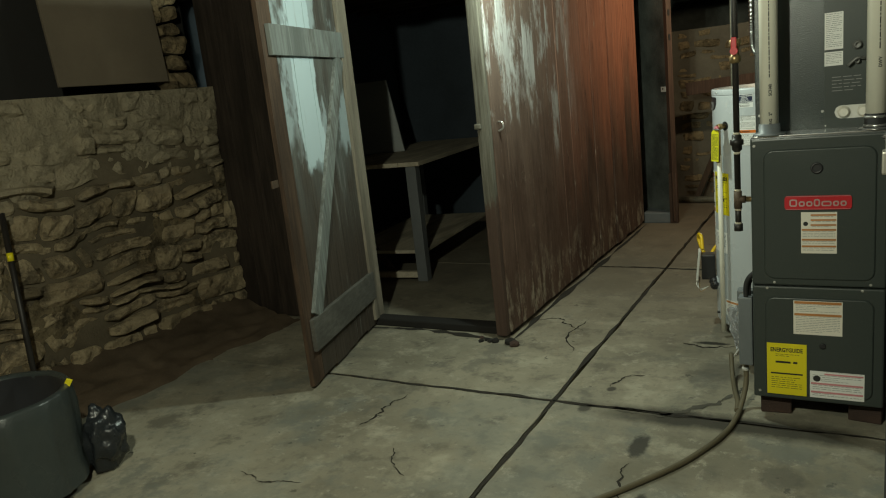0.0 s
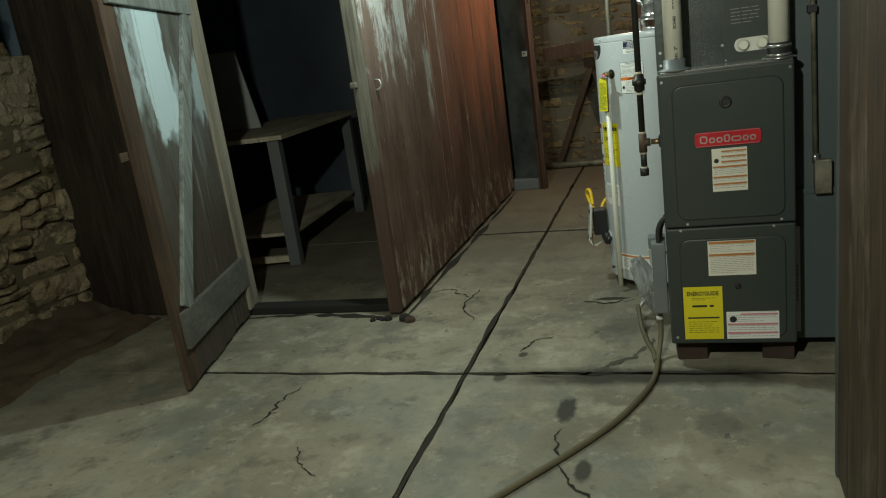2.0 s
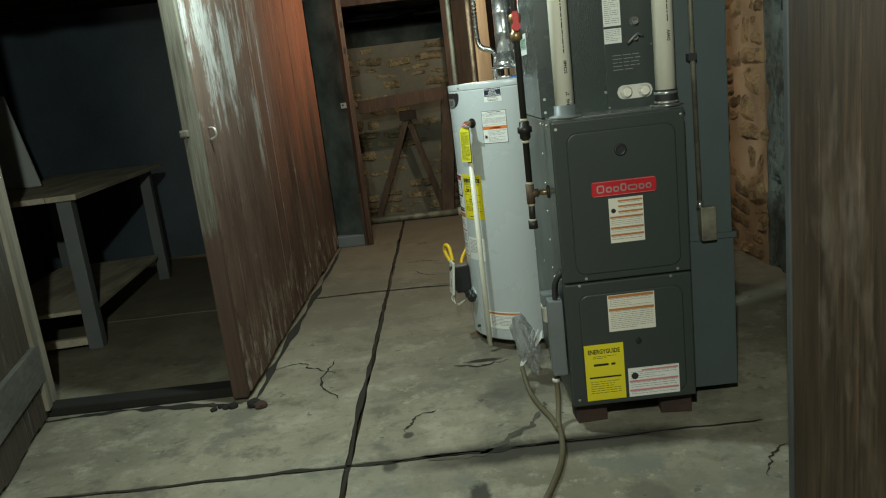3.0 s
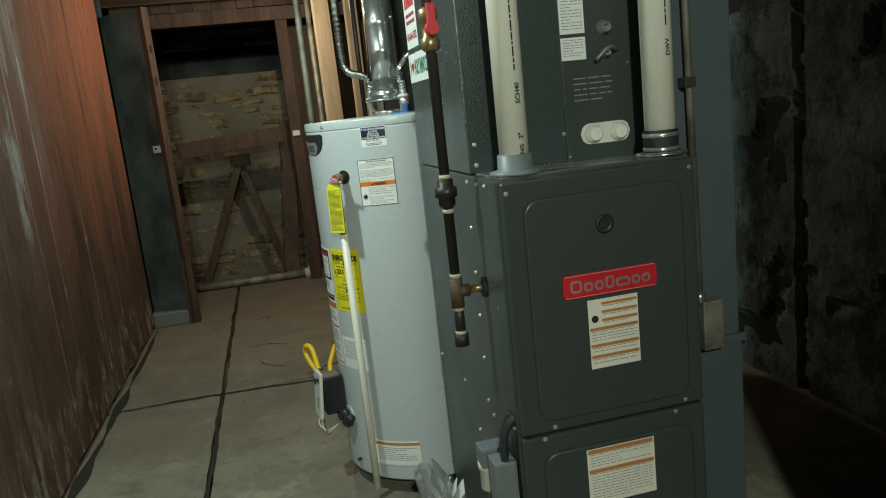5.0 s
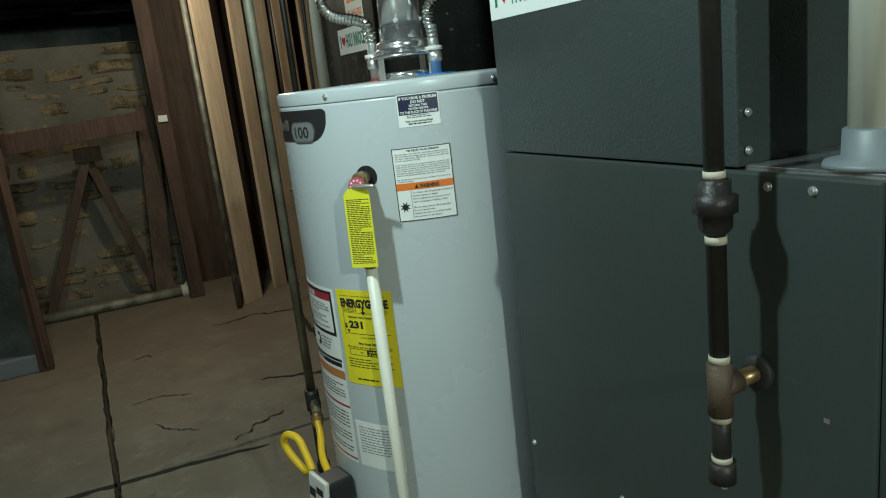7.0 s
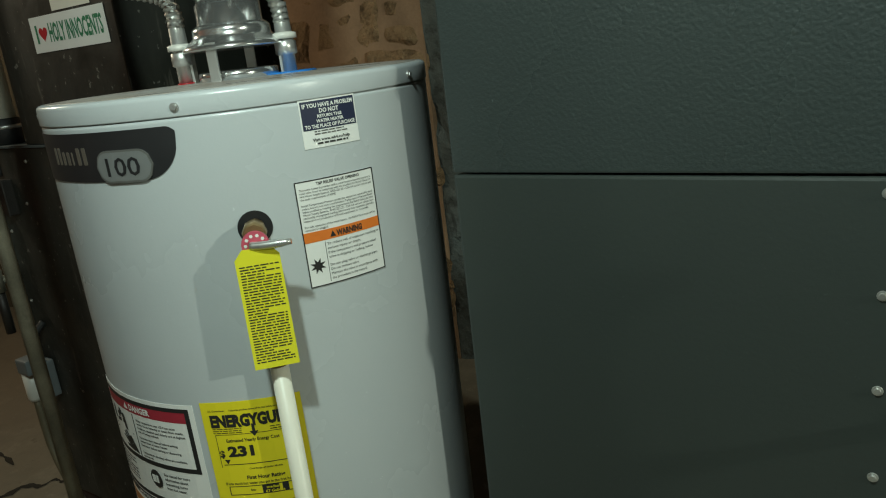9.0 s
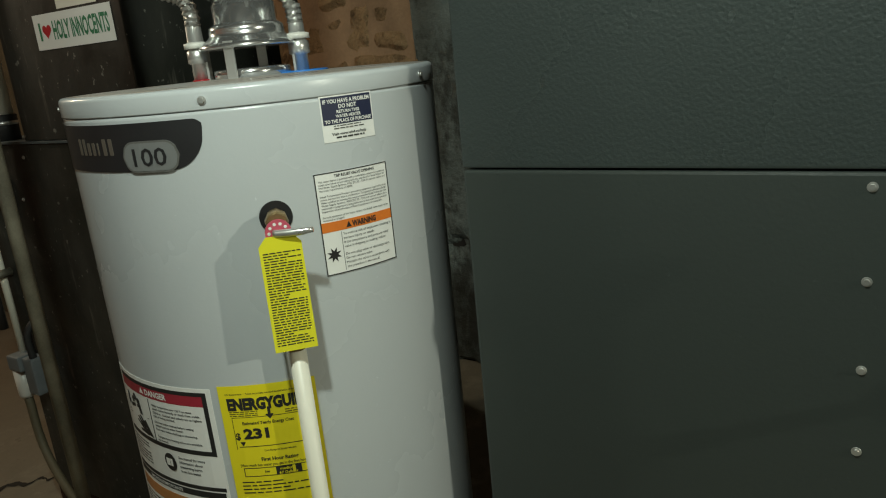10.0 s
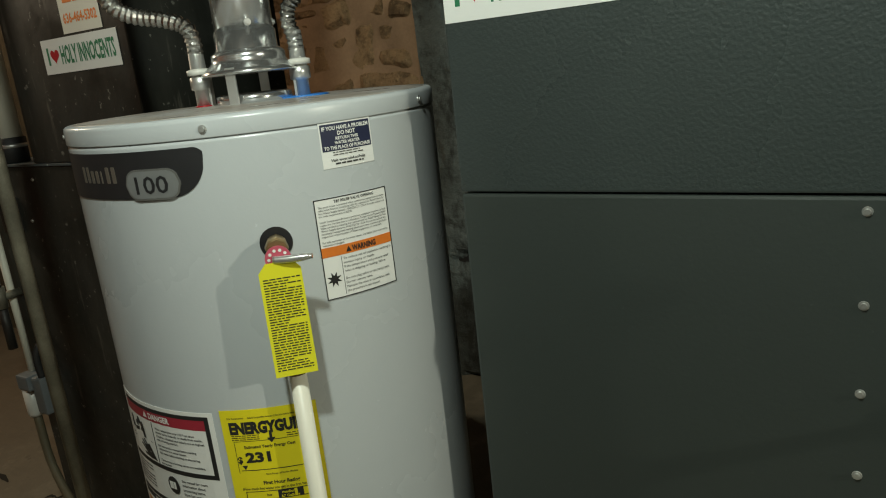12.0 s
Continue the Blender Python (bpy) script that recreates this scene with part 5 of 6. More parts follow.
b = cyl((-0.262, 5.16, 0.92), (-0.262, 5.16, 0.98), 0.02)
part("valve_body", b, "brass", g2)
part("lever", box(-0.295, -0.278, 5.145, 5.175, 0.925, 0.975, 0.003), "red", g2, "red valve lever")
sw = thing("switch_box", "small grey switch box on the far furnace", "switch box")
part("box", box(GX0 - 0.03, GX0, 5.045, 5.10, 0.95, 1.045, 0.004), "iron", sw)
part("cable", tube(curve([(GX0 - 0.018, 5.06, 1.055), (GX0 - 0.02, 5.05, 1.15), (GX0 - 0.03, 5.02, 1.35), (GX0 - 0.02, 5.01, 1.8), (GX0 - 0.02, 5.0, 2.3)], 6), 0.006, 8), "rubber", sw)
tr2 = thing("condensate_trap", "grey plastic condensate trap on the far furnace", "drain trap")
b = box(GX0 - 0.048, GX0 - 0.003, 5.085, 5.135, 0.42, 0.53, 0.006)
box(GX0 - 0.06, GX0 - 0.003, 5.13, 5.19, 0.49, 0.535, 0.006, b)
part("trap_body", b, "grey_pvc", tr2)
part("clear_cup", lathe([(0.018, 0.40), (0.022, 0.41), (0.022, 0.49)], 18, m=pose(GX0 - 0.035, 5.175, 0)), "white_plastic", tr2)
part("hose_stub", tube(curve([(GX0 - 0.03, 5.10, 0.52), (GX0 - 0.03, 5.10, 0.60), (GX0, 5.09, 0.64)], 5), 0.010, 8), "rubber", tr2)
part("drain_tube", tube(curve([(GX0 - 0.035, 5.175, 0.41), (GX0 - 0.05, 5.13, 0.25), (GX0 - 0.07, 5.0, 0.13), (GX0 - 0.08, 4.85, 0.07), (GX0 - 0.06, 4.6, 0.02), (GX0 - 0.05, 4.4, 0.014)], 6), 0.012, 10), "hose", tr2, "dull tan drain tube")
# added pale tube stands in for the lit board in the gap behind
part("drain_riser", cyl((GX0 - 0.018, 5.172, 0.53), (GX0 - 0.018, 5.172, 1.0), 0.010), "pvc", tr2, "thin cream tube added for the lit gap beside the furnace")
part("tube_clip", tube([(GX0 - 0.078, 4.90, 0.092), (GX0 - 0.079, 4.88, 0.082)], 0.017, 10), "galv", tr2)

# ---------- plank door of the store room ----------
door = thing("plank_door", "open plank door, pale paint flaking off brown boards", "door", at=(-2.575, 3.545, 0))
door.matrix_basis = pose(-2.585, 3.530, 0, 0, 0, -74.6)
DW, DH = 0.985, 2.06
rnd = random.Random(9)
u = 0.0
while u < DW - 0.01:
    w = min(rnd.uniform(0.15, 0.2), DW - u)
    if DW - u - w < 0.06:
        w = DW - u
    part("board", box(u, u + w - 0.004, -0.012, 0.012, 0.012 + rnd.uniform(0, 0.02), DH, 0.003), "door" if u + w < DW - 0.05 else "old_wood", door)
    u += w
part("top_batten", box(0.03, DW - 0.05, 0.012, 0.036, 1.615, 1.755, 0.004), "door_pale", door, "pale painted top batten")
part("bottom_batten", box(0.02, DW - 0.05, 0.012, 0.036, 0.185, 0.35, 0.004), "door_grey", door, "worn bottom batten")
a, c = Vector((0.86, 0, 0.35)), Vector((0.10, 0, 1.615))
ang = math.degrees(math.atan2(c.z - a.z, c.x - a.x))
b = box(0, (c - a).length, 0.012, 0.034, -0.05, 0.05, 0.004)
br = part("brace", b, "door_pale", door, "diagonal brace")
br.matrix_basis = Matrix.Translation(a) @ pose(0, 0, 0, 0, -ang, 0)
part("hinge_stile", box(-0.012, 0.055, 0.012, 0.030, 0.05, DH, 0.003), "jamb_wood", door, "pale bare hinge stile")
part("hasp", box(DW - 0.03, DW + 0.06, -0.02, -0.012, 1.02, 1.055, 0.002), "rust_iron", door, "steel hasp")
keeper = thing("latch_keeper", "wooden turn button on the doorway jamb", "latch")
part("button", box(-1.728, -1.690, 3.437, 3.455, 1.158, 1.188, 0.008), "jamb_dark", keeper)
part("staple", tube(curve([(-1.645, 3.56, 1.185), (-1.622, 3.56, 1.18), (-1.618, 3.56, 1.15), (-1.645, 3.56, 1.135)], 5), 0.005, 8), "chrome", keeper)

# ---------- store room ----------
bench = thing("workbench", "grey-legged workbench with a worn wooden top", "workbench")
B0 = pose(-2.72, 4.47, 0.0, 0, 0, 7)
bench.matrix_basis = B0
for k in range(5):
    part("top_plank", box(-0.82 + 0.165 * k, -0.82 + 0.165 * (k + 1) - 0.003, 0, 1.95, 0.866, 0.898, 0.005), "bench_top", bench)
for x in (-0.08, -0.78):
    for y in (0.07, 1.72):
        part("leg", box(x - 0.04, x + 0.04, y - 0.04, y + 0.04, 0.0, 0.864, 0.004), "grey_paint", bench)
part("shelf", box(-0.80, -0.07, 0.10, 1.58, 0.20, 0.225, 0.003), "bench_top", bench, "pale lower shelf")
part("foot_rail", box(-0.80, -0.12, 0.03, 0.07, 0.03, 0.075, 0.003), "bench_top", bench)
part("strut", box(-0.30, -0.25, 0.115, 0.15, 0, 0.55, 0.003, m=pose(-0.15, 0, 0.22, 0, -38, 0)), "old_wood", bench)
panel = thing("board_panel", "pale grey panel leaning on the workbench", "panel")
b = box(-0.60, 0.30, -0.012, 0.012, 0.0, 0.62, 0.01)
for v in b.verts:
    if v.co.z > 0.3 and v.co.x > 0.2:
        v.co.x -= 0.14
pp = part("panel", b, "panel_grey", panel)
pp.matrix_basis = pose(-3.64, 5.25, 0.902, -12, 0, 12)

# ---------- far end ----------
door2 = thing("far_door", "dark panelled door standing ajar past the partition", "door")
part("leaf", box(0, 0.50, -0.02, 0.02, 0.02, 2.06, 0.004), "dark_wall", door2)
part("edge_lipping", box(0.50, 0.545, -0.024, 0.024, 0.02, 2.06, 0.003), "red_wood", door2, "red-brown door edge with lock mortises")
for z in (1.78, 1.58):
    part("mortise", box(0.5455, 0.5475, -0.009, 0.009, z, z + 0.05), "dark_gap", door2)
part("hasp_plate", box(0.425, 0.495, -0.026, -0.019, 1.155, 1.20, 0.002), "white_plastic", door2, "pale steel hasp plate")
part("hasp_hole", box(0.445, 0.465, -0.0275, -0.0255, 1.175, 1.187), "dark_gap", door2)
door2.matrix_basis = pose(-1.76, 6.93, 0, 0, 0, -45)
solid("wooden_block", box(-1.665, -1.40, 6.55, 6.80, 0.0, 0.10, 0.012), "grey_paint", "grey painted block on the floor under the far door", "block")
post = solid("door_post", box(-1.43, -1.36, 6.545, 6.60, 0.0, 0.45, 0.006), "red_wood", "short red-brown timber stop on the floor", "post")
wl = tagged(new("wall_far_lintel"), "red-brown boards over the far opening", "", "", "structure")
fr = thing("timber_frame", "old red-brown timber frame across the far opening", "frame")
part("post", box(-0.56, -0.47, 7.37, 7.44, 0.0, 2.03, 0.005), "red_wood", fr)
part("beam", box(-1.72, 0.80, 7.35, 7.46, 2.03, 2.13, 0.006), "red_wood", fr)
part("rail", box(0, 0.80, 0, 0.03, -0.06, 0.06, 0.004, m=pose(-1.42, 7.40, 1.13, 0, -3.5, 0)), "red_wood", fr)
tl = part("tag", box(-0.545, -0.49, 7.355, 7.369, 1.155, 1.195, 0.002), "white_plastic", fr)
trest = thing("trestle", "dark timber trestle leaning against the stone wall", "trestle")
for x0, x1, y in ((-0.99, -1.40, 7.62), (-0.99, -0.72, 7.66)):
    d = Vector((x1 - x0, 0, -0.98))
    b = box(-0.028, 0.028, -0.02, 0.02, 0, d.length + 0.02, 0.004)
    lg = part("leg", b, "old_wood", trest)
    lg.matrix_basis = Matrix.Translation((x1, y, 0.01)) @ pose(0, 0, 0, 0, math.degrees(math.atan2(x0 - x1, 0.98)), 0)
part("head", box(-1.06, -0.90, 7.59, 7.69, 0.96, 1.05, 0.004), "old_wood", trest)
plk = solid("loose_plank", box(-0.06, 0.06, -0.015, 0.015, 0, 1.30, 0.004), "old_wood", "dark plank leaning on the stone wall", "plank")
plk.matrix_basis = pose(-0.70, 7.55, 0.0, -12, 6, 0)
fp = thing("floor_pipe", "rusty pipe lying on the floor along the far opening", "pipe")
part("pipe", tube([(-1.55, 7.55, 0.035), (-0.58, 7.50, 0.035)], 0.032, 14), "old_pipe", fp)
part("elbow", tube(curve([(-0.60, 7.50, 0.035), (-0.55, 7.50, 0.04), (-0.53, 7.52, 0.07)], 4), 0.042, 14), "tape", fp)

# pale upright boards round the side bay
for k, (x, y, w, z1) in enumerate(((-0.235, 6.965, 0.15, 2.30), (-0.011, 7.175, 0.12, 2.30), (0.154, 7.300, 0.155, 2.30), (0.345, 7.425, 0.18, 2.30), (0.56, 7.58, 0.15, 2.30))):
    sl = solid("upright_board", box(-w / 2, w / 2, -0.012, 0.012, 0.0, z1, 0.003), "new_wood", "pale yellow pine board standing upright with gaps", "board", "upright pine boards")
    sl.matrix_basis = pose(x, y, 0, 0.4 * (k % 3 - 1), 0.3 * (k % 2), 38)
for k, (x, y) in enumerate(((-0.16, 7.12), (0.05, 7.26), (0.24, 7.38))):
    sl = solid("upright_stud", box(-0.03, 0.03, -0.02, 0.02, 0.0, CEIL, 0.003), "old_wood", "dark stud behind the pine boards", "stud", "dark studs")
    sl.matrix_basis = pose(x, y + 0.06, 0, 0, 0, 33)
setting("wall_bay", box(-0.45, 0.84, 7.78, 7.84, 0.0, CEIL), "old_wood", "dark brown wall behind the upright boards")


def padlock(name, x, y, z, turn, label, size=0.75):
    """Laminated padlock on a hasp."""
    p = thing(name, label, "padlock", "padlocks")
    b = box(-0.022, 0.022, -0.009, 0.009, -0.045, 0.0, 0.004)
    part("body", b, "padlock", p)
    part("shackle", tube(curve([(-0.014, 0, -0.002), (-0.014, 0, 0.018), (0, 0, 0.033), (0.014, 0, 0.018), (0.014, 0, -0.002)], 6), 0.0035, 8), "chrome", p)
    part("keyhole", disc((0, 0, -0.0445), (0, 0, -1), 0.004, 0.001), "dark_gap", p)
    part("hasp", box(-0.012, 0.05, 0.010, 0.014, 0.012, 0.05, 0.002), "iron", p)
    part("staple", tube(curve([(0.0, 0.012, 0.02), (0.0, -0.008, 0.026), (0.0, 0.012, 0.032)], 4), 0.003, 8), "iron", p)
    p.matrix_basis = pose(x, y, z, 0, 0, turn) @ Matrix.Scale(size, 4)
    return p


padlock("padlock", 0.047, 1.40, 1.208, -92.1, "worn steel padlock hanging on a hasp", 0.85)
padlock("padlock", -0.270, 6.972, 1.12, 33, "small steel padlock on a pine board")
ap = thing("copper_pipe", "dull vertical pipe in front of the pine boards", "pipe")
part("pipe", cyl((-0.345, 6.86, 0.02), (-0.345, 6.86, CEIL), 0.017), "old_pipe", ap)
for k, (x, y) in enumerate(((0.175, 7.02), (0.30, 7.16))):
    wp = thing("water_pipe", "thin dark water pipe with a shut-off valve", "pipe", "thin water pipes")
    part("pipe", cyl((x, y, 0.62), (x, y, CEIL), 0.010), "iron", wp)
    part("valve_body", cyl((x, y, 0.80), (x, y, 0.86), 0.017), "brass", wp)
    part("handle", disc((x - 0.02, y - 0.02, 0.83), (-1, -1, 0), 0.018, 0.008), "red", wp)
    part("drain_tap", cyl((x, y, 0.66), (x - 0.06, y - 0.03, 0.645), 0.010), "brass", wp)

# ---------- locker door by the furnace ----------
ldoor = thing("locker_door", "brown varnished plank door standing open with a hasp", "door")
rnd, u = random.Random(17), 0.0
part("edge_stile", box(0, 0.022, -0.018, 0.018, 0.015, 2.2, 0.004), "edge_grey", ldoor, "dull slate painted door edge")
u = 0.024
while u < 1.12:
    w = min(rnd.uniform(0.11, 0.16), 1.12 - u + 0.001)
    part("board", box(u, u + w - 0.004, -0.014, 0.014, 0.015 + rnd.uniform(0, 0.01), 2.2, 0.003), "brown_boards", ldoor)
    u += w
for z in (0.35, 1.85):
    part("batten", box(0.04, 1.08, 0.014, 0.036, z - 0.06, z + 0.06, 0.004), "brown_boards", ldoor)
ldoor.matrix_basis = pose(0.100, 2.135, 0, 0, 0, -92.1)

# ---------- by the rubble wall ----------
can = thing("waste_bin", "round plastic bin lined with a grey rubbish bag", "waste bin", at=(-2.86, 1.40, 0))
can.scale = (1, 1, 0.9)
part("tub", lathe([(0.20, 0.0), (0.205, 0.01), (0.245, 0.43), (0.258, 0.44), (0.258, 0.455), (0.238, 0.455), (0.195, 0.02)], 48), "black_plastic", can)
M["bag"] = enamel_mat("grey_green_bin_liner", (0.042, 0.050, 0.048), 0.24, 0.6, 26, 0.5, 0.006)
b = bmesh.new()
rings = []
for j, (r, z) in enumerate(((0.232, 0.25), (0.236, 0.40), (0.240, 0.462), (0.258, 0.472), (0.270, 0.455), (0.272, 0.36), (0.268, 0.25), (0.266, 0.14), (0.276, 0.05))):
    ring = []
    for k in range(72):
        a = 2 * math.pi * k / 72
        fold = 0.010 * noise.noise((math.cos(a) * 4, math.sin(a) * 4, 1.7)) + 0.007 * noise.noise((math.cos(a) * 9, math.sin(a) * 9, z * 3))
        drop = 0.05 * noise.noise((math.cos(a) * 2, math.sin(a) * 2, 8.0)) if j > 6 else 0.0
        ring.append(b.verts.new(((r + max(fold, -0.006) * (1.6 if j > 4 else 0.4)) * math.cos(a), (r + max(fold, -0.006) * (1.6 if j > 4 else 0.4)) * math.sin(a), max(0.01, z + drop))))
    rings.append(ring)
for p, q in zip(rings, rings[1:]):
    for k in range(72):
        b.faces.new((p[k], p[(k + 1) % 72], q[(k + 1) % 72], q[k])).smooth = True
part("liner", b, "bag", can, "grey liner folded over the rim")
part("liner_bottom", lathe([(0.23, 0.26), (0.12, 0.22), (0.02, 0.21)], 36), "dark_gap", can)
part("tie_strip", box(-0.012, 0.012, -0.004, 0.004, -0.02, 0.012, 0.002, m=pose(0.19, 0.19, 0.475, 0, 30, 45)), "yellow", can, "small yellow tie strip")
bg = bmesh.new()
bmesh.ops.create_icosphere(bg, subdivisions=4, radius=1)
for v in bg.verts:
    k = 1 + noise.noise(v.co * 2.2) * 0.3 + noise.noise(v.co * 6) * 0.14
    v.co = Vector((v.co.x * 0.075, v.co.y * 0.085, v.co.z * 0.14)) * k + Vector((-2.68, 1.69, 0.13))
    v.co.z = max(0.004, v.co.z)
for f in bg.faces:
    f.smooth = True
M["black_bag"] = enamel_mat("black_rubbish_bag", (0.022, 0.025, 0.028), 0.2, 0.8, 30, 0.4, 0.006)
solid("rubbish_bag", bg, "black_bag", "shiny black rubbish bag slumped beside the bin", "rubbish bag")
stick = thing("tool_handle", "dark tool handle leaning on the rubble wall", "tool")
part("shaft", tube([(-3.40, 1.86, 0.0), (-3.56, 1.985, 1.03)], 0.014, 12), "iron", stick)
part("yellow_band", tube([(-3.524, 1.957, 0.80), (-3.530, 1.962, 0.84)], 0.0155, 12), "yellow", stick)
hb = solid("hanging_board", box(-0.01, 0.01, -0.38, 0.36, 0.0, 0.62, 0.004), "cardboard", "tan board covering the window recess above the wall", "board")
hb.matrix_basis = pose(-3.74, 2.92, 1.61, 0, -4, 0)

# ---------- lamps ----------
for x, y in BULBS:
    lamp = thing("ceiling_bulb", "bare bulb in a porcelain ceiling holder", "lamp", "bare bulbs")
    part("holder", lathe([(0.05, CEIL), (0.05, CEIL - 0.02), (0.028, CEIL - 0.05), (0.024, CEIL - 0.075)], 24, m=pose(x, y, 0)), "white_plastic", lamp)
    gl = Nodes("bulb_glow")
    gl.b.inputs["Emission Color"].default_value = (1, 0.85, 0.6, 1)
    gl.b.inputs["Emission Strength"].default_value = 6
    part("bulb", lathe([(0.013, CEIL - 0.075), (0.016, CEIL - 0.09), (0.030, CEIL - 0.125), (0.031, CEIL - 0.145), (0.022, CEIL - 0.168), (0.006, CEIL - 0.178)], 24, m=pose(x, y, 0)), gl.done((0.9, 0.88, 0.8), 0.3), lamp)

rnd = random.Random(31)
for k in range(9):
    b = bmesh.new()
    bmesh.ops.create_icosphere(b, subdivisions=2, radius=1)
    r = rnd.uniform(0.012, 0.032)
    for v in b.verts:
        v.co = v.co * r * (1 + 0.35 * noise.noise(v.co * 1.7 + Vector((k, 0, 0)))) * 1.0
        v.co.z = max(v.co.z, -r * 0.5) * 0.7
    rb = solid("rubble_lump", b, "dark_gap" if k % 4 else "brick", "lump of broken concrete at the doorway corner", "rubble", "rubble by the doorway")
    rb.matrix_basis = pose(-1.72 + rnd.uniform(-0.10, 0.14), 3.41 + rnd.uniform(-0.03, 0.05), r * 0.335, 0, 0, rnd.uniform(0, 360))

# ---------- floor slabs ----------
floor = tagged(new("floor"), "worn stained concrete slabs with dark open joints", "", "", "structure")


def slab(x0, x1, y0, y1):
    b = bmesh.new()
    g, pts = 0.0115, []
    corners = [(x0 + g, y0 + g), (x1 - g, y0 + g), (x1 - g, y1 - g), (x0 + g, y1 - g)]
    for (ax, ay), (bx, by) in zip(corners, corners[1:] + corners[:1]):
        k = max(2, int(math.hypot(bx - ax, by - ay) / 0.04))
        for i in range(k):
            t = i / k
            px, py = ax + (bx - ax) * t, ay + (by - ay) * t
            w = noise.noise((px * 11, py * 11, 0.5)) * 0.006 + noise.noise((px * 2.5, py * 2.5, 4)) * 0.007
            pts.append((px + (w if abs(by - ay) > abs(bx - ax) else 0), py + (w if abs(bx - ax) > abs(by - ay) else 0)))
    f = b.faces.new([b.verts.new((px, py, 0)) for px, py in pts])
    r = bmesh.ops.extrude_face_region(b, geom=[f])
    bmesh.ops.translate(b, vec=(0, 0, -0.03), verts=[v for v in r["geom"] if isinstance(v, bmesh.types.BMVert)])
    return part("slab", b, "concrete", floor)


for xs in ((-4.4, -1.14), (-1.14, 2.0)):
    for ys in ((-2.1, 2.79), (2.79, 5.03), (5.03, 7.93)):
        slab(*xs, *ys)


def crack(name, points, width, seed, material="crack", wander=1.0):
    """A ragged dirt-filled crack in the slab."""
    rnd = random.Random(seed)
    pts, b = curve([(x, y, 0) for x, y in points], 14), bmesh.new()
    rows = []
    for i, p in enumerate(pts):
        d = (pts[min(i + 1, len(pts) - 1)] - pts[max(i - 1, 0)]).normalized()
        n = Vector((-d.y, d.x, 0))
        t = i / (len(pts) - 1)
        w = width * (0.2 + 0.8 * math.sin(math.pi * t) ** 0.6) * (0.8 + 0.9 * noise.noise((i * 0.45, seed, 2.5)))
        o = n * (noise.noise((i * 0.22, seed, 0.3)) * 2.0 + noise.noise((i * 0.6, seed, 5.3)) * 0.8) * min(width, 0.014) * wander
        rows.append([b.verts.new(p + o + n * w / 2 + Vector((0, 0, 0.0022))), b.verts.new(p + o - n * w / 2 + Vector((0, 0, 0.0022)))])
    for p, q in zip(rows, rows[1:]):
        b.faces.new((p[0], p[1], q[1], q[0]))
    return part(name, b, material, floor)


for k, (w, pts) in enumerate((
        (0.012, [(-1.82, 2.67), (-1.85, 2.55), (-1.84, 2.45), (-1.86, 2.33)]),
        (0.012, [(-0.83, 3.16), (-0.92, 3.09), (-0.95, 2.99)]),
        (0.010, [(-0.70, 2.36), (-0.69, 2.22), (-0.63, 2.05), (-0.55, 1.96), (-0.53, 1.80)]),
        (0.010, [(-1.62, 3.80), (-1.50, 3.86), (-1.42, 3.76), (-1.30, 3.68)]),
        (0.014, [(-0.75, 3.60), (-0.62, 3.57), (-0.5, 3.60)]),
        (0.008, [(-2.10, 1.85), (-1.95, 1.82), (-1.80, 1.86)]),
        (0.008, [(-1.45, 2.02), (-1.55, 2.10), (-1.60, 2.2)]),
        (0.022, [(0.10, 7.15), (0.02, 6.85), (-0.05, 6.62), (-0.18, 6.60), (-0.31, 6.66), (-0.55, 6.62)]),
        (0.030, [(-0.05, 6.62), (-0.10, 6.25), (-0.12, 5.98), (-0.16, 5.69)]),
        (0.026, [(-0.12, 5.40), (-0.20, 5.48), (-0.36, 5.56), (-0.50, 5.62)]),
        (0.010, [(-1.05, 5.72), (-0.92, 5.74), (-0.80, 5.68)]),
        (0.010, [(-0.98, 5.45), (-0.90, 5.34), (-0.82, 5.28)]),
        (0.010, [(-1.0, 6.35), (-0.94, 6.38), (-0.9, 6.33)]),
        (0.016, [(-0.72, 5.08), (-0.62, 5.16), (-0.50, 5.22)]),
        (0.016, [(-0.35, 2.80), (-0.60, 2.78), (-0.85, 2.79), (-1.05, 2.775)]),
        (0.030, [(-1.62, 5.035), (-1.3, 5.03), (-1.0, 5.01), (-0.62, 4.965)]),
        (0.020, [(-2.40, 2.80), (-1.9, 2.785), (-1.4, 2.79), (-1.0, 2.785), (-0.3, 2.795), (0.3, 2.79)]),
        (0.020, [(-1.14, 1.2), (-1.135, 2.2), (-1.145, 3.2), (-1.14, 4.2), (-1.145, 5.2)]),
        (0.016, [(-1.145, 5.4), (-1.14, 6.2), (-1.14, 7.3)]),
        (0.045, [(-1.625, 3.45), (-1.63, 4.2), (-1.625, 5.2), (-1.63, 6.5)]),
        (0.06, [(-2.6, 3.50), (-2.2, 3.505), (-1.68, 3.44)]),
        (0.012, [(-1.25, 3.35), (-1.35, 3.6), (-1.33, 3.85)]),
        (0.010, [(0.30, 2.62), (0.22, 2.55), (0.16, 2.45)]))):
    crack("crack", pts, w, 100 + k, wander=0.35 if len(pts) > 3 and w in (0.030, 0.020, 0.016, 0.045, 0.06) else 1.0)
crack("dirt_smear", [(-0.86, 2.76), (-0.66, 2.77), (-0.54, 2.88), (-0.44, 3.02), (-0.40, 3.12)], 0.028, 140, "smear")

# rubble fallen along the foot of the stone wall
b = bmesh.new()
n = 40
grid = []
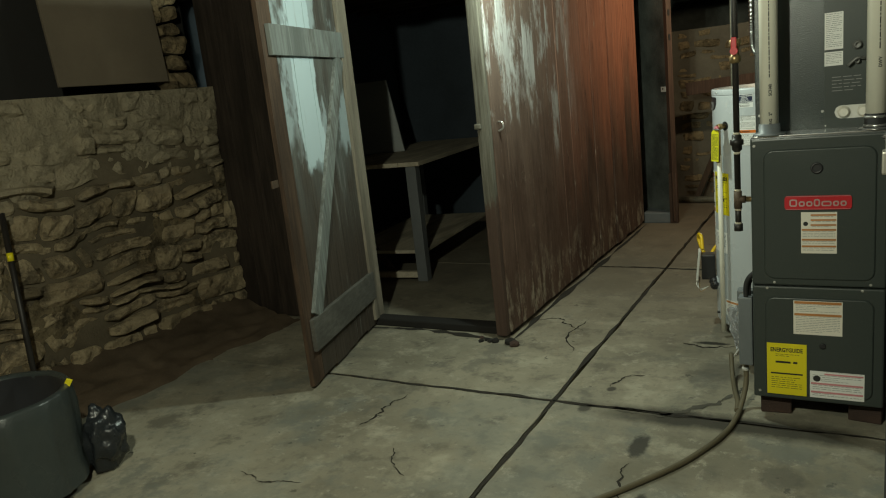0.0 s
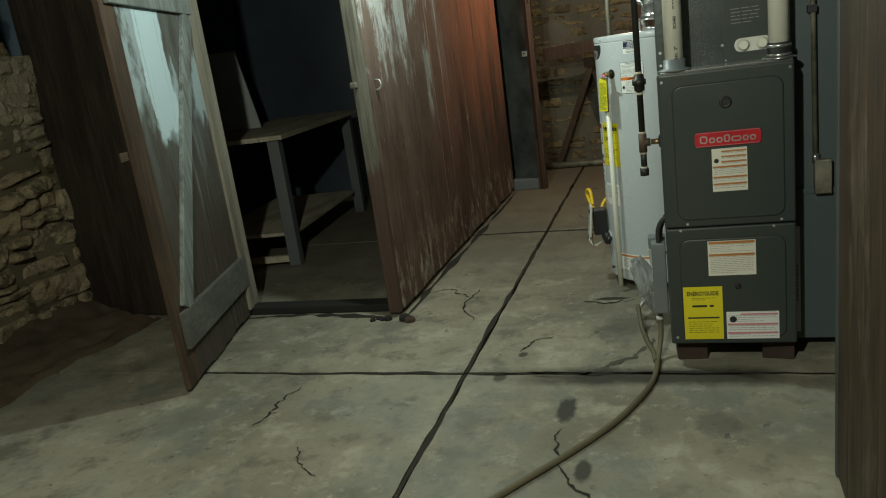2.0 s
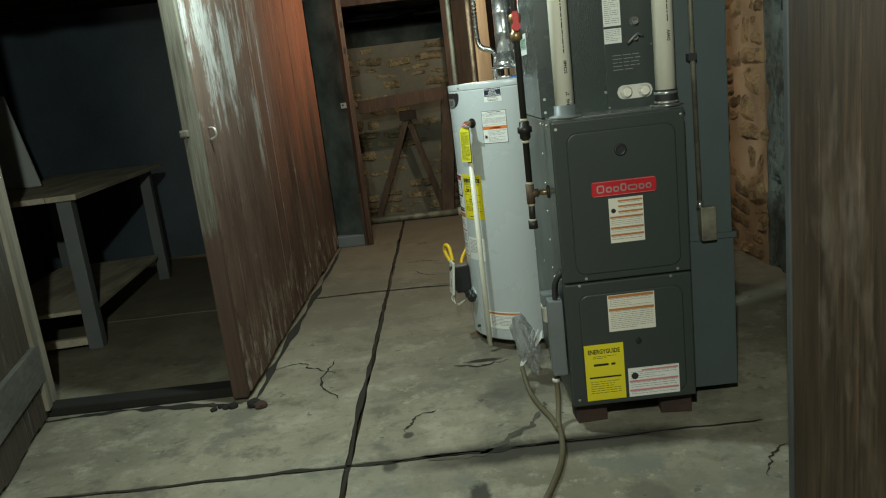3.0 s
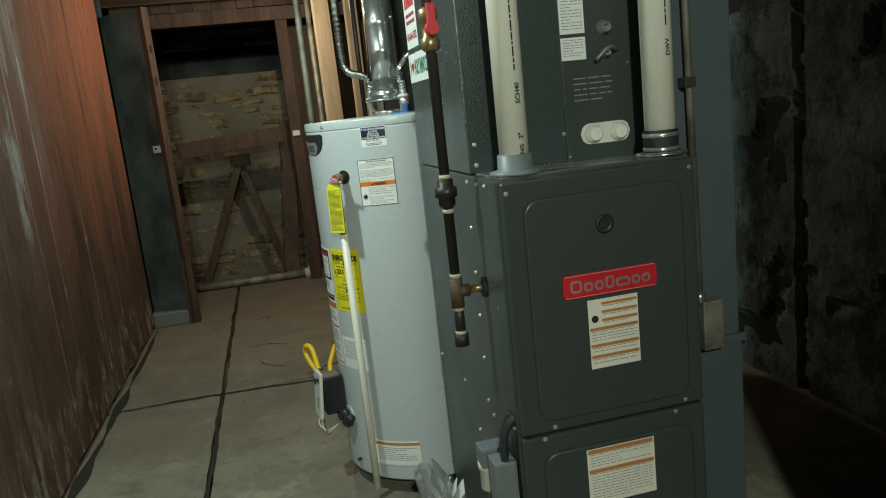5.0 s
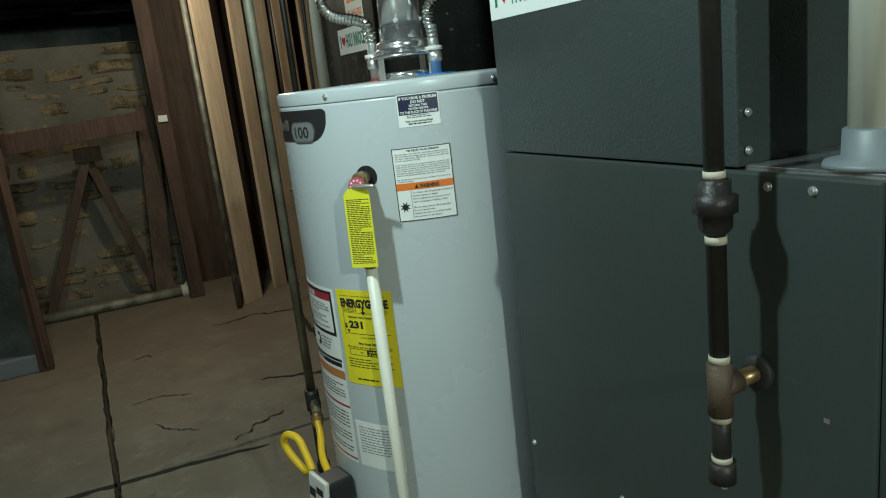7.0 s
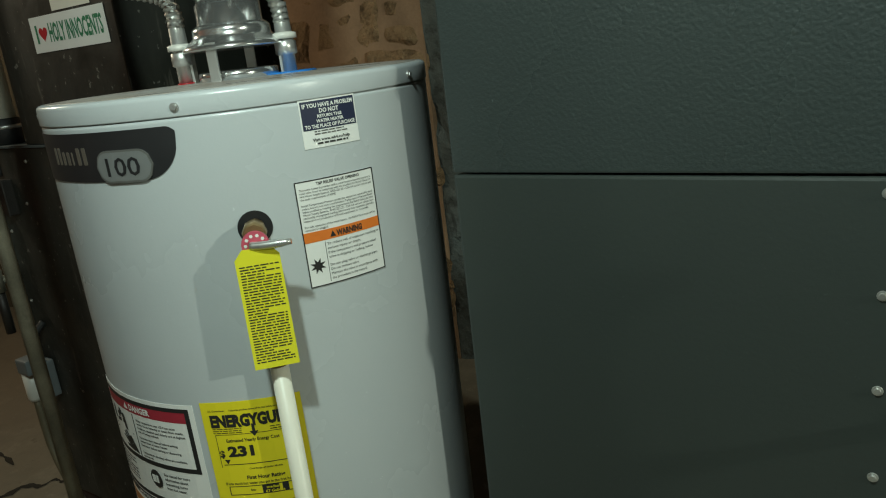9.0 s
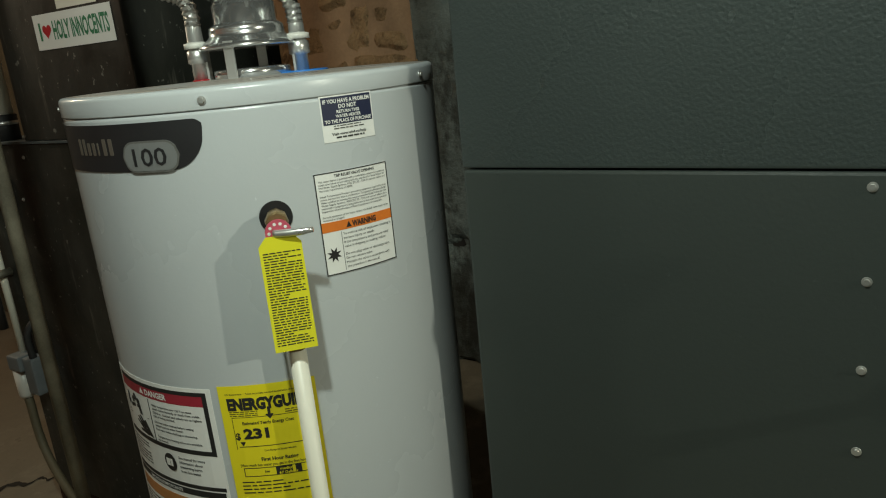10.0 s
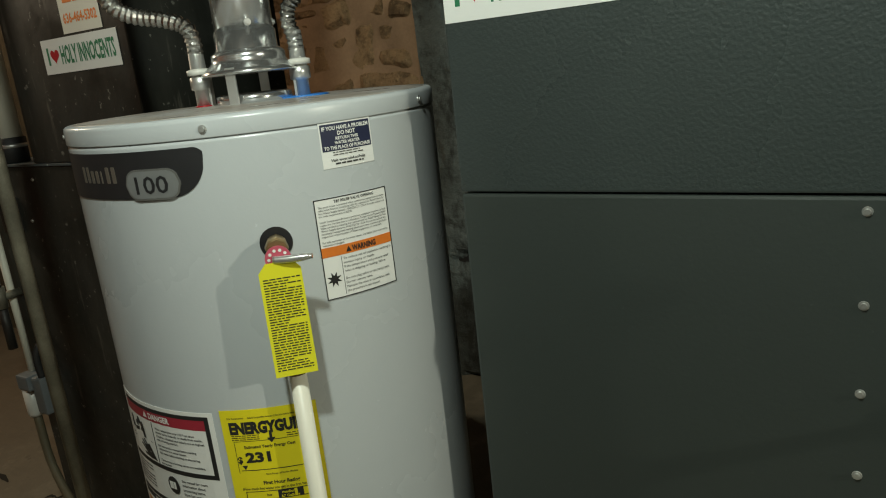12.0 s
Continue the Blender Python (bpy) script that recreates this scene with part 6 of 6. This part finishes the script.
for i in range(n * 4 + 1):
    y = -2.0 + 5.52 * i / (n * 4)
    reach = 0.50 + 0.16 * noise.noise((y * 1.3, 2.0, 0)) + 0.07 * noise.noise((y * 5, 6.0, 0))
    grid.append([b.verts.new((-3.72 + reach * j / 16, y, -0.004 if j == 16 else max(0.002, 0.15 * (1 - j / 16) ** 1.7 + 0.012 + 0.030 * noise.noise((j * 0.45, y * 5, 3)) + 0.018 * noise.noise((j * 1.3, y * 14, 7))))) for j in range(17)])
for p, q in zip(grid, grid[1:]):
    for k in range(16):
        b.faces.new((p[k], p[k + 1], q[k + 1], q[k])).smooth = True
tagged(link("rubble", b, "dirt"), "crumbled mortar and dirt along the wall foot", "rubble", "", "stuff")

# ---------- ceiling joists ----------
for k in range(24):
    y = -2.0 + 0.42 * k
    if min(abs(y - v) for _, v in BULBS) < 0.11:
        y += 0.15
    tagged(link("joist", box(-4.4, 2.0, y - 0.022, y + 0.022, CEIL - 0.14, CEIL - 0.001, 0.003), "joist"), "dark sawn floor joist overhead", "joist", "ceiling joists", "structure")

# ---------- board partitions ----------


def boards(parent, name, a, b, z0, z1, material, lo=0.12, hi=0.19, thick=0.024, seed=1, gap=0.003, wave=0.003):
    """Upright boards side by side from point a to point b on plan."""
    rnd = random.Random(seed)
    d = Vector((b[0] - a[0], b[1] - a[1], 0))
    length, ang, s = d.length, math.atan2(d.y, d.x), 0.0
    while s < length - 0.02:
        w = min(rnd.uniform(lo, hi), length - s)
        if length - s - w < 0.05:
            w = length - s
        bm = box(0, w - gap, -thick / 2, thick / 2, z0 + rnd.uniform(0, 0.012), z1, 0.003)
        ob = part(name, bm, material, parent)
        ob.matrix_basis = Matrix.Translation((a[0], a[1], 0)) @ pose(0, 0, 0, 0, 0, math.degrees(ang)) @ pose(s, rnd.uniform(-wave, wave), 0)
        s += w


wall_a = tagged(new("wall_partition"), "old board partition, whitewash flaking near the doorway, redder high up beyond", "", "", "structure")
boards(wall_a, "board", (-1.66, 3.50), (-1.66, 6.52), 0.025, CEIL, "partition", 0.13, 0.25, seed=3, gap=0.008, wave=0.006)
# near-black backing colours the board gaps as shade
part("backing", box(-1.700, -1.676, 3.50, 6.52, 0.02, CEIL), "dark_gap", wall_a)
wall_b = tagged(new("wall_store_front"), "dark brown board wall beside the store room doorway", "", "", "structure")
boards(wall_b, "board", (-3.72, 3.58), (-2.66, 3.58), 0.0, CEIL, "black_wood", seed=5)
boards(wall_b, "board", (-2.66, 3.58), (-1.72, 3.58), 2.08, CEIL, "black_wood", seed=6)
wall_c = tagged(new("wall_locker"), "varnished brown board partition with a hasp", "", "", "structure")
boards(wall_c, "board", (0.058, 0.99), (2.0, 0.99), 0.02, CEIL, "brown_boards", 0.14, 0.2, seed=8)
boards(wl, "board", (-1.72, 7.40), (-0.45, 7.40), 2.13, CEIL, "red_wood", seed=12)
boards(wl, "board", (-0.45, 7.00), (0.84, 7.85), 2.16, CEIL, "red_wood", seed=13)

# ---------- rubble stones ----------


def stones(parent, a, b, z0, z1, out, material, seed, lo=0.10, hi=0.34, row=(0.06, 0.15), proud=0.035, rough=1.0, gaps=(0.003, 0.012), warp=0.05):
    """Uneven courses of rough stones on a wall that runs from a to b on plan; out is the side they face."""
    rnd = random.Random(seed)
    d = Vector((b[0] - a[0], b[1] - a[1], 0))
    length = d.length
    d.normalize()
    out = Vector((*out, 0))
    cells = []
    z = z0
    while z < z1 - 0.03:
        h = min(rnd.uniform(*row), z1 - z)
        if z1 - z - h < 0.05:
            h = z1 - z
        s = -rnd.uniform(0, 0.15)
        while s < length:
            w = rnd.uniform(lo, hi)
            s0, s1 = max(0, s), min(length, s + w)
            s += w
            if s1 - s0 < 0.05:
                continue
            if h > 0.11 and rnd.random() < 0.35:
                m = h * rnd.uniform(0.35, 0.65)
                cells += [(s0, s1, z, z + m), (s0, s1, z + m, z + h)]
            else:
                cells.append((s0, s1, z, z + h))
        z += h
    for s0, s1, c0, c1 in cells:
        bm = bmesh.new()
        gap = rnd.uniform(*gaps)
        pr = proud * rnd.uniform(-0.1, 1.0)
        tip, lean = rnd.uniform(-0.10, 0.10), rnd.uniform(-0.25, 0.25)
        nu, nv = 6, 4
        g = []
        for i in range(nu + 1):
            col = []
            for j in range(nv + 1):
                fu, fv = i / nu, j / nv
                edge = min(fu, 1 - fu, fv, 1 - fv)
                u = s0 + gap + (s1 - s0 - 2 * gap) * fu
                v = c0 + gap + (c1 - c0 - 2 * gap) * fv
                if i in (0, nu) and j in (0, nv):
                    u += (0.016 if i == 0 else -0.016) * rnd.uniform(0.2, 1)
                    v += (0.012 if j == 0 else -0.012) * rnd.uniform(0.2, 1)
                q = Vector((u, seed, v))
                v += warp * noise.noise((u * 2.6, seed, v * 2.6)) * min(1.0, 3 * (v - z0)) * min(1.0, 4 * max(0.0, z1 - v) + 0.1)
                u += warp * noise.noise((u * 2.2, seed + 9, v * 4.5))
                v += 0.014 * noise.noise(q * 11) * (0.3 if v - z0 < 0.05 else 1.0)
                u += 0.018 * noise.noise(q * 9 + Vector((7, 3, 1)))
                o = pr + ((u - s0) * tip + (v - c0) * lean * 0.3 if edge > 0 else -0.022)
                o += rough * (0.016 * noise.noise(q * 6.5) + 0.010 * noise.noise(q * 19))
                col.append(bm.verts.new(Vector((a[0], a[1], 0)) + d * u + out * o + Vector((0, 0, max(v, 0.0)))))
            g.append(col)
        for i in range(nu):
            for j in range(nv):
                bm.faces.new((g[i][j], g[i + 1][j], g[i + 1][j + 1], g[i][j + 1]))
        rim = [g[i][0] for i in range(nu + 1)] + [g[nu][j] for j in range(1, nv + 1)] + [g[i][nv] for i in range(nu - 1, -1, -1)] + [g[0][j] for j in range(nv - 1, 0, -1)]
        back = [bm.verts.new(v.co - out * 0.07) for v in rim]
        for k in range(len(rim)):
            bm.faces.new((rim[k], back[k], back[(k + 1) % len(rim)], rim[(k + 1) % len(rim)]))
        part("stone", bm, material, parent)


def mortar_bed(parent):
    """Old lime mortar, smeared over the rubble and washed out of its joints."""
    b = bmesh.new()
    ny, nz = 130, 70
    rows = []
    for i in range(ny + 1):
        y = 0.6 + 2.98 * i / ny
        row = []
        for j in range(nz + 1):
            z = 1.56 * j / nz
            q = Vector((2.0, y, z))
            o = -0.020 + 0.026 * noise.noise(q * 2.4) + 0.022 * noise.noise(q * 6.5) + 0.012 * noise.noise(q * 17)
            o += 0.036 * max(0.0, min(1.0, (z - 1.15) * 4))
            row.append(b.verts.new((-3.685 + o, y, z)))
        rows.append(row)
    for p, q in zip(rows, rows[1:]):
        for k in range(nz):
            b.faces.new((p[k], p[k + 1], q[k + 1], q[k]))
    return part("mortar_bed", b, "lime_bed", parent, "crumbling lime mortar smeared over the stones")


def parging(parent):
    """A coat of old render on the east wall, fallen off in places and split by a crack."""
    b = bmesh.new()
    ny, nz = 150, 92
    rows = []
    for i in range(ny + 1):
        y = 1.02 + 3.61 * i / ny
        row = []
        for j in range(nz + 1):
            z = 2.30 * j / nz
            q = Vector((0, y, z))
            o = 0.020 + 0.014 * noise.noise(q * 2.2) + 0.009 * noise.noise(q * 7) + 0.004 * noise.noise(q * 21)
            lost = noise.noise(Vector((3, y * 2.6, z * 3.4))) + 0.5 * noise.noise(Vector((5, y * 8, z * 9)))
            o -= 0.030 * max(0.0, min(1.0, (lost - 0.26) / 0.14))
            line = 3.825 + 0.03 * noise.noise((1, 4, z * 3)) + 0.012 * noise.noise((2, 9, z * 17))
            if abs(y - line) < 0.016:
                o -= 0.028
            row.append(b.verts.new((1.165 - o, y, z)))
        rows.append(row)
    for p, q in zip(rows, rows[1:]):
        for k in range(nz):
            b.faces.new((p[k], q[k], q[k + 1], p[k + 1]))
    return part("parging", b, "parging", parent, "cracked sooty grey render")


w_set = {o.name: o for o in scene.objects}
stones(w_set["wall_west"], (-3.69, 0.6), (-3.69, 3.58), 0.0, 1.56, (1, 0), "stone", 21, 0.10, 0.42, (0.07, 0.19), proud=0.050, rough=2.2, gaps=(0.002, 0.018), warp=0.075)
mortar_bed(w_set["wall_west"])
stones(w_set["wall_west_top"], (-3.80, 3.30), (-3.80, 3.58), 1.56, 2.2, (1, 0), "stone_dark", 22, 0.12, 0.28, (0.10, 0.22), rough=2.4, warp=0.12)
parging(w_set["wall_east"])
stones(w_set["wall_crawl"], (-1.60, 7.93), (0.84, 7.93), 0.0, 1.70, (0, -1), "stone_dark", 23, 0.14, 0.42, (0.06, 0.14), proud=0.012, rough=0.7, gaps=(0.001, 0.006))
stones(w_set["wall_east_stone"], (1.14, 4.63), (1.14, 5.95), 0.0, 2.2, (-1, 0), "stone_warm", 24, 0.12, 0.34, (0.08, 0.20), proud=0.02, gaps=(0.001, 0.006))
